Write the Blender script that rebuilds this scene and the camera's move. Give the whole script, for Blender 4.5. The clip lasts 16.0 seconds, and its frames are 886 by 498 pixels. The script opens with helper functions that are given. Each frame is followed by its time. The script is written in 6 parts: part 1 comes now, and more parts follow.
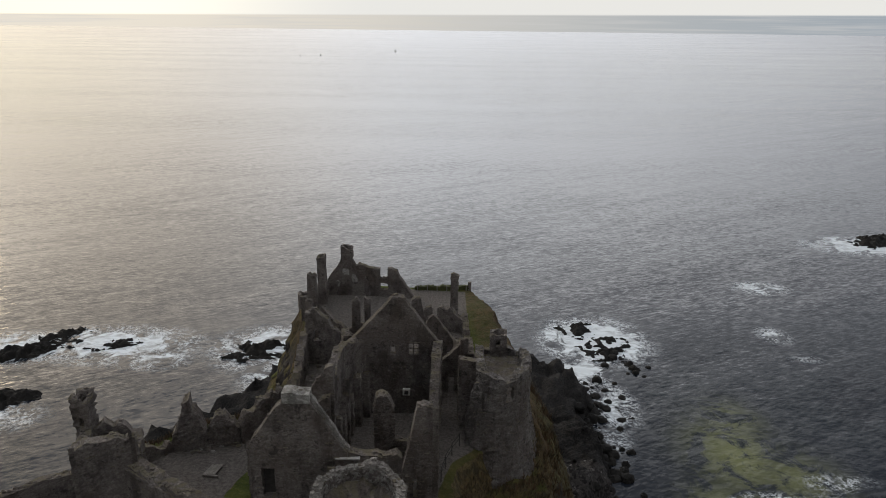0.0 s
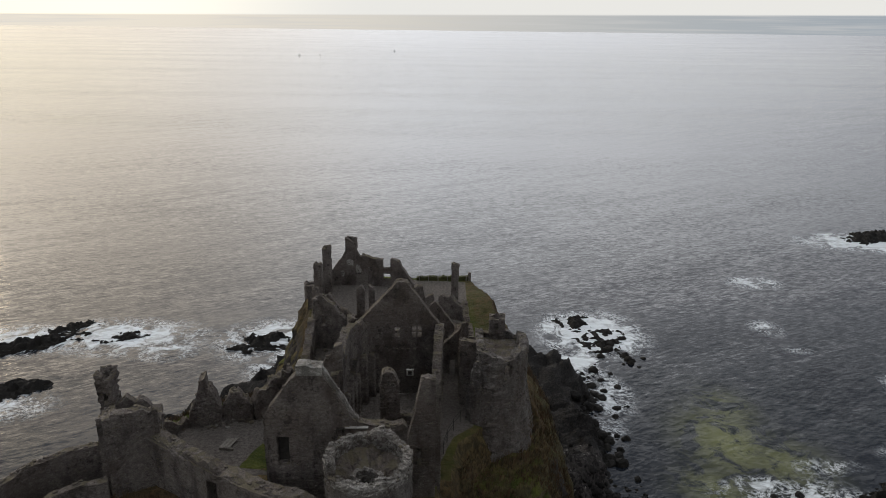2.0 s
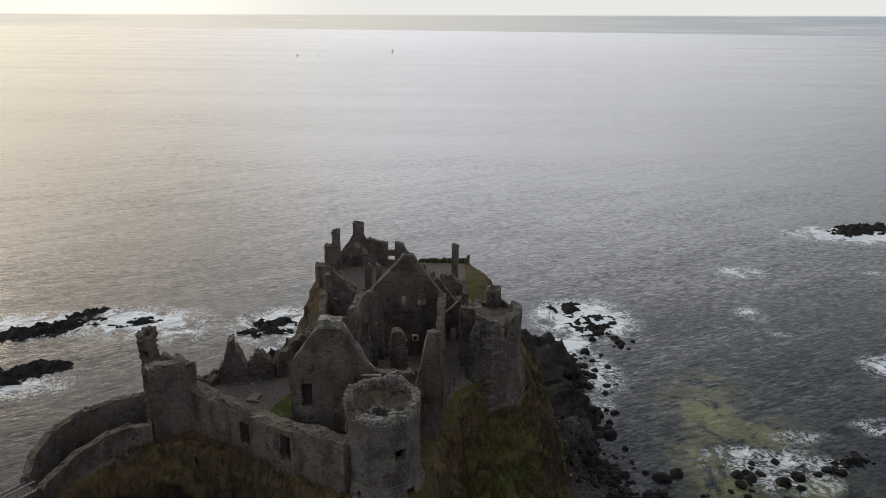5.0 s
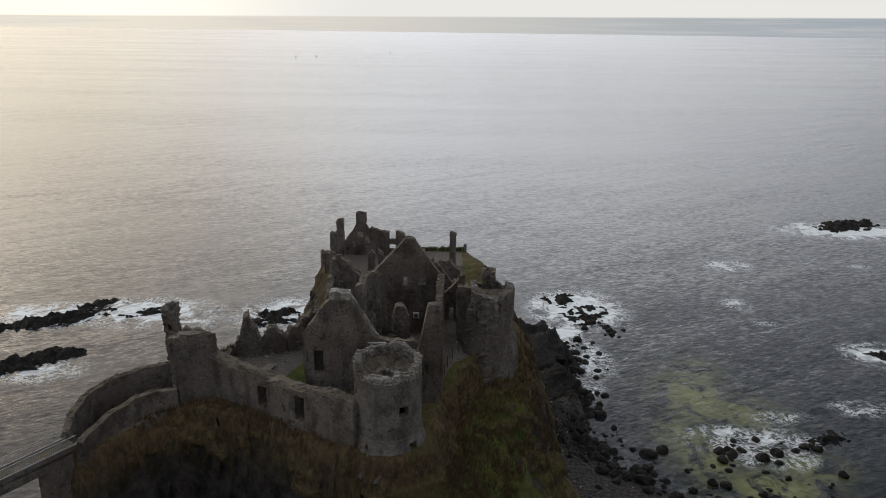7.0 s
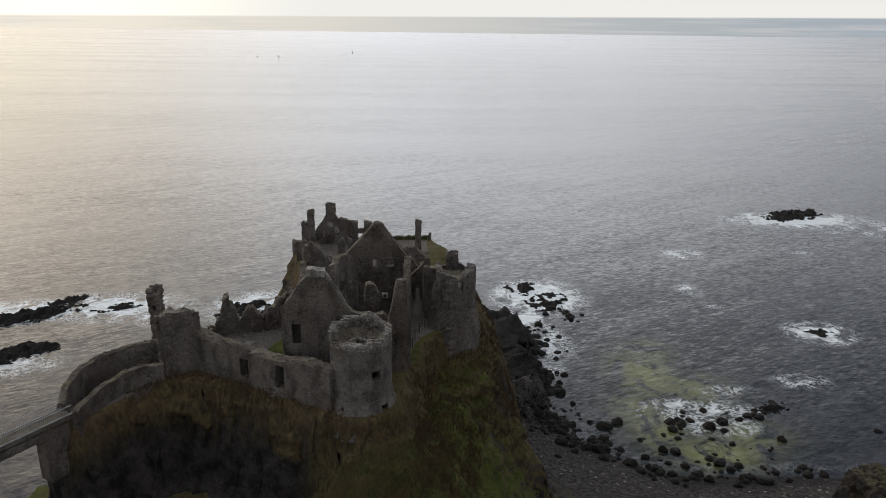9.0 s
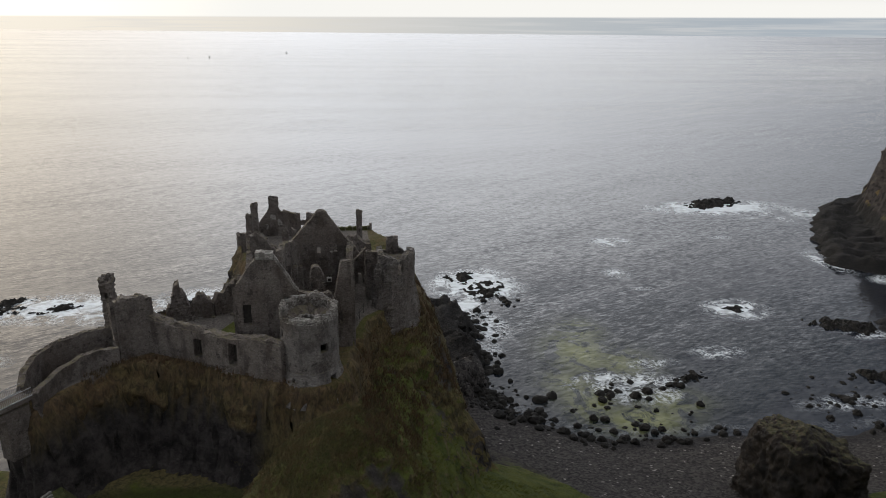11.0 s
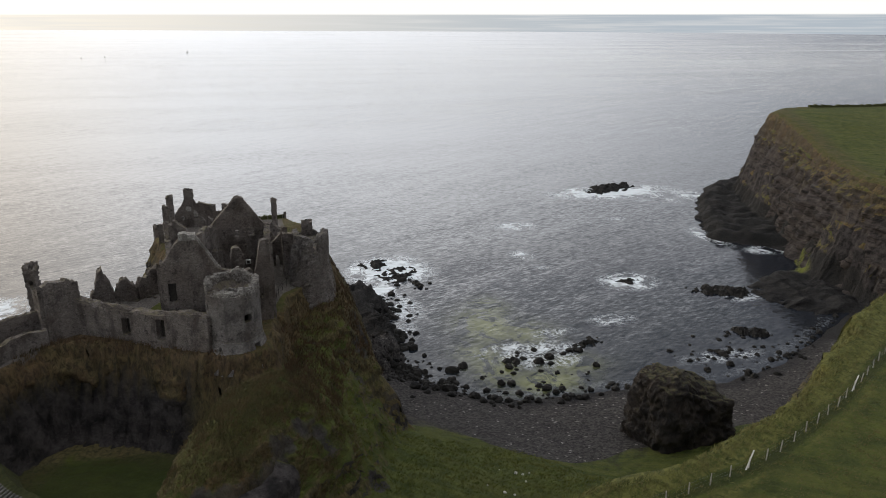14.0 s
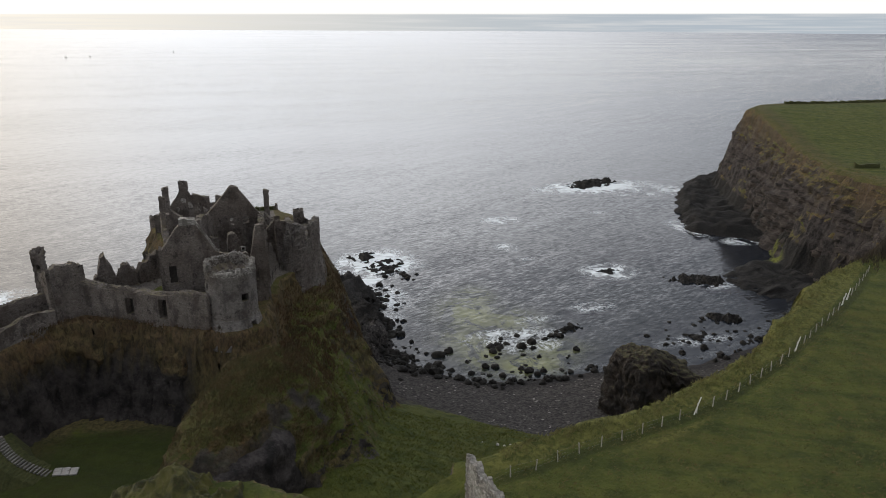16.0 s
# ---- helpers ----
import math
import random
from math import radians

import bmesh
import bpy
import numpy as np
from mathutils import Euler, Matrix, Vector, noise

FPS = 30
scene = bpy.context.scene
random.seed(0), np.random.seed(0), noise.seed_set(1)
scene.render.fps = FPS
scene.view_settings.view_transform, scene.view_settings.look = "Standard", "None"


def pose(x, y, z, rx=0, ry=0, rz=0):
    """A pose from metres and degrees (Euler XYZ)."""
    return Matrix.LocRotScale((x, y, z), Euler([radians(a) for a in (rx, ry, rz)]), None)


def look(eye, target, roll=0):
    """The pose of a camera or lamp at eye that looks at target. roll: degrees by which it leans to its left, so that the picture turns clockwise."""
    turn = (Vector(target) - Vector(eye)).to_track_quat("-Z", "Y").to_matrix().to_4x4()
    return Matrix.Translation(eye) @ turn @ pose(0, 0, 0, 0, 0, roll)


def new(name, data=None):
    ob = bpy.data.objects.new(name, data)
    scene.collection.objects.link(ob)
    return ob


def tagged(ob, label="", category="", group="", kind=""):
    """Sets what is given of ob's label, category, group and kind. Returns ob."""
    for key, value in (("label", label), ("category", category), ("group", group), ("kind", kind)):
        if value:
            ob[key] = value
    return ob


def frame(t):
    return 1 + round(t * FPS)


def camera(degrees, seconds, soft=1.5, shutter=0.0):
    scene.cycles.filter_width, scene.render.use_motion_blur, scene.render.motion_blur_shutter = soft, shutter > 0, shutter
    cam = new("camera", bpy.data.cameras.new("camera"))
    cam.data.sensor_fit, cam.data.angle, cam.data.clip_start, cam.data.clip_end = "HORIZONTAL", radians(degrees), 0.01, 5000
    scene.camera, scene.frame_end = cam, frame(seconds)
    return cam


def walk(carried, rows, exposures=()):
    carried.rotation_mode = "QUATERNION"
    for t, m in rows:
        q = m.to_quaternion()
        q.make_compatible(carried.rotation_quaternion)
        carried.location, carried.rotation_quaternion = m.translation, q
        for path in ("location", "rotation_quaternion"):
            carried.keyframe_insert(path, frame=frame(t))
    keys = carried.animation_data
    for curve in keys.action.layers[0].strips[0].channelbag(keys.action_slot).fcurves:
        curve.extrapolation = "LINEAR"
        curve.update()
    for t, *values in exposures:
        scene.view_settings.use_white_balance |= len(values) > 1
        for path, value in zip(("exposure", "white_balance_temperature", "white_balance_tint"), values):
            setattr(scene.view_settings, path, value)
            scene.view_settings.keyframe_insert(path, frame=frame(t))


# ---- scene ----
cam = camera(64.0, 16.0, 0.9)
PATH = [
    (0, (0.003, -1.046, 81.9), (-0.006, 0.855, 81.278), 0.7),
    (0.5, (0.014, -1.945, 81.917), (0.004, -0.044, 81.295), 0.7),
    (1, (-0.057, -3.092, 81.916), (-0.065, -1.191, 81.294), 0.7),
    (1.5, (-0.259, -4.395, 81.948), (-0.264, -2.494, 81.326), 0.6),
    (2, (-0.281, -5.821, 81.891), (-0.287, -3.92, 81.269), 0.7),
    (2.5, (-0.476, -7.198, 81.887), (-0.479, -5.297, 81.264), 0.6),
    (3, (-0.555, -8.713, 81.849), (-0.557, -6.812, 81.226), 0.7),
    (3.5, (-0.607, -10.415, 81.809), (-0.608, -8.514, 81.187), 0.7),
    (4, (-0.704, -12.216, 81.889), (-0.704, -10.315, 81.267), 0.7),
    (6.5, (-0.975, -21.797, 81.813), (-0.971, -19.895, 81.195), 0.8),
    (7, (-1.022, -23.999, 81.862), (-1.013, -22.097, 81.245), 0.8),
    (7.5, (-1.082, -26.093, 81.928), (-1.051, -24.191, 81.311), 0.8),
    (8, (-1.091, -28.167, 81.932), (-1.037, -26.265, 81.315), 0.8),
    (8.5, (-1.092, -30.249, 81.936), (-1.016, -28.348, 81.319), 0.8),
    (10.8, (-1.541, -39.591, 81.772), (-1.286, -37.704, 81.16), 0.7),
    (11, (-1.551, -40.398, 81.773), (-1.279, -38.514, 81.159), 0.7),
    (11.5, (-1.618, -42.498, 81.821), (-1.302, -40.621, 81.206), 0.6),
    (12, (-1.755, -44.336, 81.777), (-1.397, -42.467, 81.161), 0.6),
    (12.5, (-1.829, -46.325, 81.776), (-1.431, -44.465, 81.159), 0.6),
    (13, (-2.011, -48.314, 81.753), (-1.572, -46.463, 81.136), 0.5),
    (13.5, (-2.21, -50.055, 81.755), (-1.733, -48.214, 81.137), 0.5),
    (14, (-2.613, -51.765, 81.749), (-2.109, -49.931, 81.131), 0.5),
    (14.5, (-2.988, -53.599, 81.721), (-2.46, -51.772, 81.102), 0.4),
    (15, (-3.282, -55.436, 81.675), (-2.746, -53.611, 81.055), 0.4),
    (15.5, (-3.662, -57.333, 81.641), (-3.126, -55.508, 81.022), 0.5),
    (16, (-4.136, -59.157, 81.567), (-3.599, -57.333, 80.948), 0.5),
]
walk(cam, [(t, look(eye, target, roll)) for t, eye, target, roll in PATH],
     exposures=[(0, -0.20), (4, -0.20), (7, -0.19), (9, -0.11), (11, 0.0), (13, 0.12), (14.5, 0.17), (16, 0.17)])

# ---- world, sun ----
SUN_AZ, SUN_EL = radians(-42.0), radians(13.0)      # azimuth from +y towards +x
world = bpy.data.worlds.new("evening_sky")
scene.world = world
world.use_nodes = True


def nd(nt, kind, props=None, **ins):
    """Adds a node; inputs by name (spaces as _) or iN, as values or sockets."""
    n = nt.nodes.new(kind)
    props = props or {}
    if "operation" in props:
        n.operation = props["operation"]
    if "use_clamp" in props:
        n.use_clamp = props["use_clamp"]
    if "data_type" in props:
        n.data_type, n.blend_type = props["data_type"], props["blend_type"]
    if "interpolation_type" in props:
        n.interpolation_type, n.clamp = props["interpolation_type"], props["clamp"]
    if "feature" in props:
        n.feature = props["feature"]
    if "attribute_name" in props:
        n.attribute_name = props["attribute_name"]
    for k, v in ins.items():
        s = n.inputs[int(k[1:])] if k[0] == "i" and k[1:].isdigit() else n.inputs[k.replace("_", " ")]
        if hasattr(v, "is_output"):
            nt.links.new(v, s)
        else:
            s.default_value = v
    return n


def math_(nt, op, a, b=0.0, c=0.0, clamp=False):
    return nd(nt, "ShaderNodeMath", {"operation": op, "use_clamp": clamp}, i0=a, i1=b, i2=c).outputs[0]


def mix_(nt, fac, a, b, blend="MIX"):
    n = nd(nt, "ShaderNodeMix", {"data_type": "RGBA", "blend_type": blend}, i0=fac)
    for s, v in ((n.inputs[6], a), (n.inputs[7], b)):
        if hasattr(v, "is_output"):
            nt.links.new(v, s)
        else:
            s.default_value = (*v, 1) if len(v) == 3 else v
    return n.outputs[2]


def ramp_(nt, fac, lo, hi, a=0.0, b=1.0):
    return nd(nt, "ShaderNodeMapRange", {"clamp": True, "interpolation_type": "SMOOTHSTEP"}, i0=fac, i1=lo, i2=hi, i3=a, i4=b).outputs[0]


def noise_(nt, vec, scale, detail=4.0, rough=0.55, distort=0.0):
    return nd(nt, "ShaderNodeTexNoise", Vector=vec, Scale=scale, Detail=detail, Roughness=rough, Distortion=distort).outputs[0]


def build_sky():
    nt = world.node_tree
    nt.nodes.clear()
    sky = nd(nt, "ShaderNodeTexSky")
    sky.sky_type, sky.sun_disc, sky.sun_elevation, sky.sun_rotation = "NISHITA", False, SUN_EL, SUN_AZ
    sky.air_density, sky.dust_density, sky.ozone_density = 1.2, 6.0, 1.5
    way = nd(nt, "ShaderNodeTexCoord").outputs["Generated"]
    soft = nd(nt, "ShaderNodeHueSaturation", Saturation=0.45, Value=1.0, Color=sky.outputs[0]).outputs[0]
    # thin bright veil of evening cloud: the sun hides in it, ahead and to the left; the sky behind is dull
    sunward = nd(nt, "ShaderNodeVectorMath", {"operation": "DOT_PRODUCT"}, i0=way,
                 i1=(math.sin(SUN_AZ) * math.cos(SUN_EL), math.cos(SUN_AZ) * math.cos(SUN_EL), math.sin(SUN_EL))).outputs["Value"]
    high = nd(nt, "ShaderNodeSeparateXYZ", Vector=way).outputs[2]
    flat = nd(nt, "ShaderNodeMapping", Vector=way, Scale=(1.0, 1.0, 4.0)).outputs[0]
    cloud = ramp_(nt, noise_(nt, flat, 2.0, 5.0, 0.6), 0.3, 0.7, 0.8, 1.15)
    core = math_(nt, "SUBTRACT", sunward, math_(nt, "MULTIPLY", math_(nt, "MAXIMUM", math_(nt, "SUBTRACT", high, 0.2), 0.0), 0.85))
    ahead = mix_(nt, ramp_(nt, core, -0.2, 0.85), (0.0, 0.0, 0.0), (14.1, 14.1, 14.2))
    ahead = mix_(nt, math_(nt, "POWER", ramp_(nt, sunward, 0.72, 1.0), 1.6), ahead, (12.0, 10.1, 7.6))
    fade = math_(nt, "MULTIPLY", ramp_(nt, high, 0.40, 0.85, 1.15, 0.07), cloud)
    fade = math_(nt, "MULTIPLY", fade, ramp_(nt, high, 0.02, 0.26, 0.5, 1.35))
    ahead = nd(nt, "ShaderNodeVectorMath", {"operation": "SCALE"}, i0=ahead, Scale=fade).outputs[0]
    dull = mix_(nt, ramp_(nt, sunward, -0.85, 0.0), (7.6, 7.6, 7.9), (2.8, 3.1, 3.75))
    dull = mix_(nt, ramp_(nt, high, 0.80, 0.97, 0.0, 0.9), dull, (19.0, 19.0, 19.5))
    veil = nd(nt, "ShaderNodeVectorMath", {"operation": "ADD"}, i0=ahead, i1=dull).outputs[0]
    both = mix_(nt, 0.85, soft, veil)
    low = ramp_(nt, high, 0.07, 0.02)
        # low bank of mist on the horizon, warm towards the sun
    east = nd(nt, "ShaderNodeSeparateXYZ", Vector=way).outputs[0]
    warm = mix_(nt, ramp_(nt, east, -0.52, -0.08), (14.5, 13.6, 11.4), (9.4, 9.3, 8.9))
    both = mix_(nt, low, both, warm)
    glare = math_(nt, "MULTIPLY", ramp_(nt, high, 0.20, 0.08), ramp_(nt, east, -0.28, -0.6, 0.0, 0.75))
    both = mix_(nt, glare, both, (14.0, 12.6, 9.6))
    mist = mix_(nt, ramp_(nt, east, -0.55, 0.6), (9.8, 9.0, 7.7), (4.0, 4.5, 5.0))
    wisp = noise_(nt, nd(nt, "ShaderNodeMapping", Vector=way, Scale=(6.0, 6.0, 260.0)).outputs[0], 1.0, 4.0, 0.6)
    mist = mix_(nt, ramp_(nt, wisp, 0.42, 0.68, 0.0, 0.45), mist, (7.0, 6.9, 6.8))
    over = math_(nt, "SUBTRACT", high, math_(nt, "MULTIPLY", east, 0.009))
    both = mix_(nt, ramp_(nt, over, 0.0042, 0.0014), both, mist)
    bg = nd(nt, "ShaderNodeBackground", Color=both, Strength=0.1)
    out = nd(nt, "ShaderNodeOutputWorld")
    nt.links.new(bg.outputs[0], out.inputs[0])


build_sky()
sun = new("sun", bpy.data.lights.new("sun", "SUN"))
sun.data.energy, sun.data.angle, sun.data.color = 0.26, radians(16), (1.0, 0.76, 0.46)
sun.matrix_world = look((0, 0, 0), (-math.sin(SUN_AZ) * math.cos(SUN_EL), -math.cos(SUN_AZ) * math.cos(SUN_EL), -math.sin(SUN_EL)))
sun.location = (-200, 200, 150)


# ---- numeric noise, distances ----
RNG = np.random.default_rng(7)
LATTICE = RNG.random((256, 256))


def vnoise(x, y, seed=0):
    x, y = x + seed * 17.31, y + seed * 9.73
    xi, yi = np.floor(x).astype(int), np.floor(y).astype(int)
    u, v = x - xi, y - yi
    u, v = u * u * (3 - 2 * u), v * v * (3 - 2 * v)
    g = lambda a, b: LATTICE[(a % 256), (b % 256)]
    return (g(xi, yi) * (1 - u) + g(xi + 1, yi) * u) * (1 - v) + (g(xi, yi + 1) * (1 - u) + g(xi + 1, yi + 1) * u) * v - 0.5


def fbm(x, y, size, octaves=4, seed=0, gain=0.5):
    total, amp = 0.0, 1.0
    for k in range(octaves):
        total = total + amp * vnoise(x / size, y / size, seed + k)
        amp, size = amp * gain, size / 2.03
    return total


def ridge(x, y, size, octaves=4, seed=0):
    total, amp = 0.0, 1.0
    for k in range(octaves):
        total = total + amp * (0.5 - np.abs(vnoise(x / size, y / size, seed + k)) * 2)
        amp, size = amp * 0.55, size / 2.03
    return total


def sdist(x, y, poly):
    """Signed distance to a polygon, negative inside."""
    best = np.full(np.shape(x), 1e9)
    inside = np.zeros(np.shape(x), bool)
    for (ax, ay), (bx, by) in zip(poly, poly[1:] + poly[:1]):
        ex, ey = bx - ax, by - ay
        t = np.clip(((x - ax) * ex + (y - ay) * ey) / (ex * ex + ey * ey), 0, 1)
        best = np.minimum(best, np.hypot(x - ax - t * ex, y - ay - t * ey))
        if ay != by:
            inside ^= ((ay > y) != (by > y)) & (x < (bx - ax) * (y - ay) / (by - ay) + ax)
    return np.where(inside, -best, best)


def segdist(x, y, pts):
    best = np.full(np.shape(x), 1e9)
    for (ax, ay), (bx, by) in zip(pts, pts[1:]):
        ex, ey = bx - ax, by - ay
        t = np.clip(((x - ax) * ex + (y - ay) * ey) / (ex * ex + ey * ey), 0, 1)
        best = np.minimum(best, np.hypot(x - ax - t * ex, y - ay - t * ey))
    return best


def smooth(v, a, b):
    t = np.clip((v - a) / (b - a), 0, 1)
    return t * t * (3 - 2 * t)


def crest(x, y, pts):
    """Distance from a ridge line of (x, y, z), the line's height at the nearest place, and which side (positive: to its left)."""
    best, hz, side = np.full(np.shape(x), 1e9), np.zeros(np.shape(x)), np.zeros(np.shape(x))
    for (ax, ay, az), (bx, by, bz) in zip(pts, pts[1:]):
        ex, ey = bx - ax, by - ay
        t = np.clip(((x - ax) * ex + (y - ay) * ey) / (ex * ex + ey * ey), 0, 1)
        d = np.hypot(x - ax - t * ex, y - ay - t * ey)
        near = d < best
        best, hz = np.where(near, d, best), np.where(near, az + t * (bz - az), hz)
        side = np.where(near, ex * (y - ay) - ey * (x - ax), side)
    return best, hz, side


def smax(a, b, k=1.5):
    h = np.clip(0.5 + 0.5 * (a - b) / k, 0, 1)
    return b * (1 - h) + a * h + k * h * (1 - h)


# ---- the lie of the land ----
CASTLE = [(-43, 43.5), (-39.6, 41.2), (-37.2, 46.0), (-34.4, 49.8), (-30, 51.6), (-20.5, 48.7), (-11, 43.1), (-6.5, 40.8), (-2.5, 42.5),
          (-0.8, 52), (2.0, 62), (5, 65), (9.0, 67), (9.8, 72), (10.3, 85), (9, 96), (7.2, 105), (4.5, 115.5), (-5, 116.5), (-13, 117),
          (-22.3, 113.5), (-23.9, 106.5), (-21.9, 98.5), (-20.2, 90), (-19.2, 80), (-18.8, 74), (-28, 69.5), (-31, 66.5), (-37, 63.5), (-42, 55)]
MAINLAND = [(14.5, -12.6), (20.6, -10.9), (24.2, -10.5), (28.1, -10.4), (33.3, -8.5), (37.8, -6.5), (42, -5.2), (45.7, -3.2), (51.8, -0.2), (55.3, 3.0),
            (62.4, 7.3), (66.5, 10.9), (74.2, 15.6), (80, 17.6), (88, 21), (100, 28), (125, 42),
            (160, 68), (188, 100), (191, 130), (203, 160), (220, 195), (237, 232), (248, 240), (263, 243), (319, 239), (420, 250),
            (1500, 400), (1500, -700), (-500, -700), (-500, -60), (-120, -20), (-60, 24), (-52, 23), (-50, 10), (-32, -12), (-19, -1),
            (-13, 3.5), (-5, 0.5), (0, -6), (7, -13.5)]
FENCE_LINE = [(11.0, -16.6), (14.5, -15.4), (16.5, -15.2), (21.4, -14.0), (25.7, -13.2), (30.5, -12.2), (36.3, -10.6), (40.7, -8.8), (47.6, -5.6), (53.3, -2.5), (60.1, 1.6), (66.2, 5.3), (72.5, 9.3), (78.1, 13.1), (82.8, 16.5)]
KNOLL = [(2.0, 57, 31.0), (0.6, 49, 31.0), (-2.0, 42, 34.0), (-3.5, 35.5, 35.3), (-7, 28.5, 34.5), (-10.3, 23, 32.5)]
ROCKY = [(-2.2, 26.6, 1.0), (-0.8, 27.3, 1.2), (1.0, 30.2, 1.3), (3.4, 31.2, 1.2), (4.4, 29.6, 1.2), (-1.8, 25.0, 1.3), (-3.2, 22.6, 1.6), (-5.4, 20.6, 1.8),
         (-8.0, 18.8, 2.0), (-10.8, 18.6, 2.0), (10.8, 30.4, 1.3), (12.0, 31.4, 1.0), (12.2, 56.4, 1.6), (13.5, 61.5, 1.8), (15.5, 68.5, 2.4), (9.3, 56.6, 1.0), (5.2, 57.5, 1.2)]
SADDLE = [(-52, 30), (-30, 12), (0, 0), (30, 15), (44, 50), (28, 66), (8, 60), (-10, 50), (-50, 50)]
APRON = [(12, 98), (25, 98), (30, 108), (30, 117), (29, 130), (33.5, 137), (30, 150), (21, 158), (5, 165), (-20, 165), (-36, 157),
         (-40, 146), (-44, 137), (-51, 129), (-60, 118), (-55, 105), (-40, 95)]
SHELF = [(174, 177), (184, 198), (206, 233), (227, 254), (243, 263), (258, 250), (225, 215), (205, 180), (196, 158), (182, 168)]
REEF = [(152, 128), (150, 117), (157, 104), (170, 108), (185, 128), (192, 150), (180, 140), (165, 134)]
SHORE = [(20, 112), (26, 102), (34, 92), (44, 82.6), (53, 79), (63, 78.6), (77, 78.6), (103, 76), (121, 80), (139, 89), (160, 100), (190, 120)]
BEACH = SHORE + [(190, 40), (60, 20), (20, 60), (10, 90)]


def main_top(x, y):
    z = 39.3 + 8.2 * smooth(x, -6, 14) + 0.6 * smooth(-y, 10, 60)
    z = z + (34.0 - z) * smooth(x + 0.6 * y, 110, 235)
    return z + 8.0 * smooth(y, 135, 228)


def land(x, y):
    """Ground height; the sea lies at 0."""
    n1, n2, n3 = fbm(x, y, 9, 4, 1), fbm(x, y, 3.1, 3, 5), ridge(x, y, 7, 4, 9)
    big = fbm(x, y, 26, 3, 14)
    # castle rock
    d = np.maximum(sdist(x, y, CASTLE) + 1.6 * n1 * smooth(sdist(x, y, CASTLE), 1, 6), 0)
    south = smooth(y, 64, 54) * smooth(x, 4, -3)
    top = 37.4 - 1.1 * smooth(y, 76, 96) - 0.12 * np.maximum(0, -x - 30)
    drop_s = np.where(d < 0.5, 1.4 * d, 0.7 + 6.5 * (d - 0.5))
    west = smooth(x, -12, -20) * smooth(y, 66, 74)
    brink = 0.9 * smooth(y, 68, 64) * smooth(x, -1.5, 0.5)
    drop_o = np.where(d < 4, (1.8 + 1.0 * west + brink) * d, (7.2 + 4.0 * west + 4 * brink) + (2.75 + 0.6 * smooth(x, 2, 8)) * (d - 4) + 1.6 * np.maximum(d - 8, 0))
    crag = (1.9 * n3 + 0.45 * ridge(x, y, 2.7, 2, 33)) * smooth(d, 3.0, 9)
    c = top - (drop_s * south + drop_o * (1 - south)) + crag
    c = c + 1.3 * np.exp(-((x - 5.6) ** 2 + ((y - 104) * 0.6) ** 2) / 12) * (1 + 0.5 * n2)
    # mainland and its headland
    dm = sdist(x, y, MAINLAND)
    far = smooth(x, 80, 150)
    dq = np.maximum(dm + (2.2 * n1 + (1.5 + 3.5 * far) * big) * smooth(dm, 0.5, 9), 0)
    brow = 1.85 + 0.5 * smooth(x, 35, 60)
    m = main_top(x, y) - (1 - far) * np.where(dq < 16, brow * dq, 16 * brow + 0.3 * (dq - 16)) - far * np.where(dq < 2.5, 0.6 * dq, 1.5 + 3.3 * (dq - 2.5)) + far * (2.3 * n3 + 0.5 * ridge(x, y, 3.1, 2, 35)) * smooth(dm, 2, 9)
    m = m + far * smooth(dm, 1.0, 5.0) * (0.8 * np.sin(m * 1.25 + 3.0 * n1 + 0.02 * x) + 0.4 * np.sin(m * 2.9 + 4.0 * n1))
    m = m + 0.5 * big * smooth(-dm, 0, 12) + 0.12 * n2 + 0.5 * np.exp(-(dm / 1.6) ** 2) * (1 - far)
    # saddle between them, sinking to the beach
    s = (x - 8) * 0.8 + (y - 25) * 0.6
    v = 22.3 - 0.4 * np.maximum(s, 0) + 1.2 * big - 1.25 * np.maximum(sdist(x, y, SADDLE), 0)
    # grassy knoll under the tower
    k_d, k_z, k_side = crest(x, y, KNOLL)
    k_d = np.maximum(k_d + 1.3 * n1, 0)
    steep = np.where((k_side < 0) | (y < 22.0), 1.0, 0.0)
    k = k_z - np.where(k_d < 5, 0.07 * k_d ** 2, 1.75 + (1.15 + 0.9 * steep) * (k_d - 5) + 0.12 * (1 - steep) * np.maximum(k_d - 9, 0) ** 1.5)
    # grassy shoulder under the east tower
    b_d, b_z, _ = crest(x, y, [(2, 60, 32.3), (7.5, 64, 34.6), (10, 66.5, 34.6)])
    b_d = np.maximum(b_d + 1.0 * n1, 0)
    k2 = b_z - 0.9 * b_d - 0.06 * b_d ** 2 - 1.2 * np.maximum(x - 11.5, 0) * smooth(y, 60, 66)
    for r_x, r_y, r_r in ROCKY:
        bite = np.exp(-((x - r_x) ** 2 + (y - r_y) ** 2) / (1.3 * r_r) ** 2)
        k, k2 = k - bite * (0.7 - 0.9 * ridge(x, y, 2.2, 3, 44)), k2 - bite * (0.5 - 0.8 * ridge(x, y, 2.2, 3, 44))
    # shore rocks and shelves
    a_d = sdist(x, y, APRON) + 2.5 * n1
    a = 3.0 * smooth(-a_d, -0.3, 1.6) - 0.4 + 3.3 * n3 + 0.9 * ridge(x, y, 2.3, 2, 51) - 1.2 * np.maximum(a_d, 0)
    hump = lambda hx, hy, r, h: h * np.exp(-((x - hx) ** 2 + (y - hy) ** 2) / r ** 2)
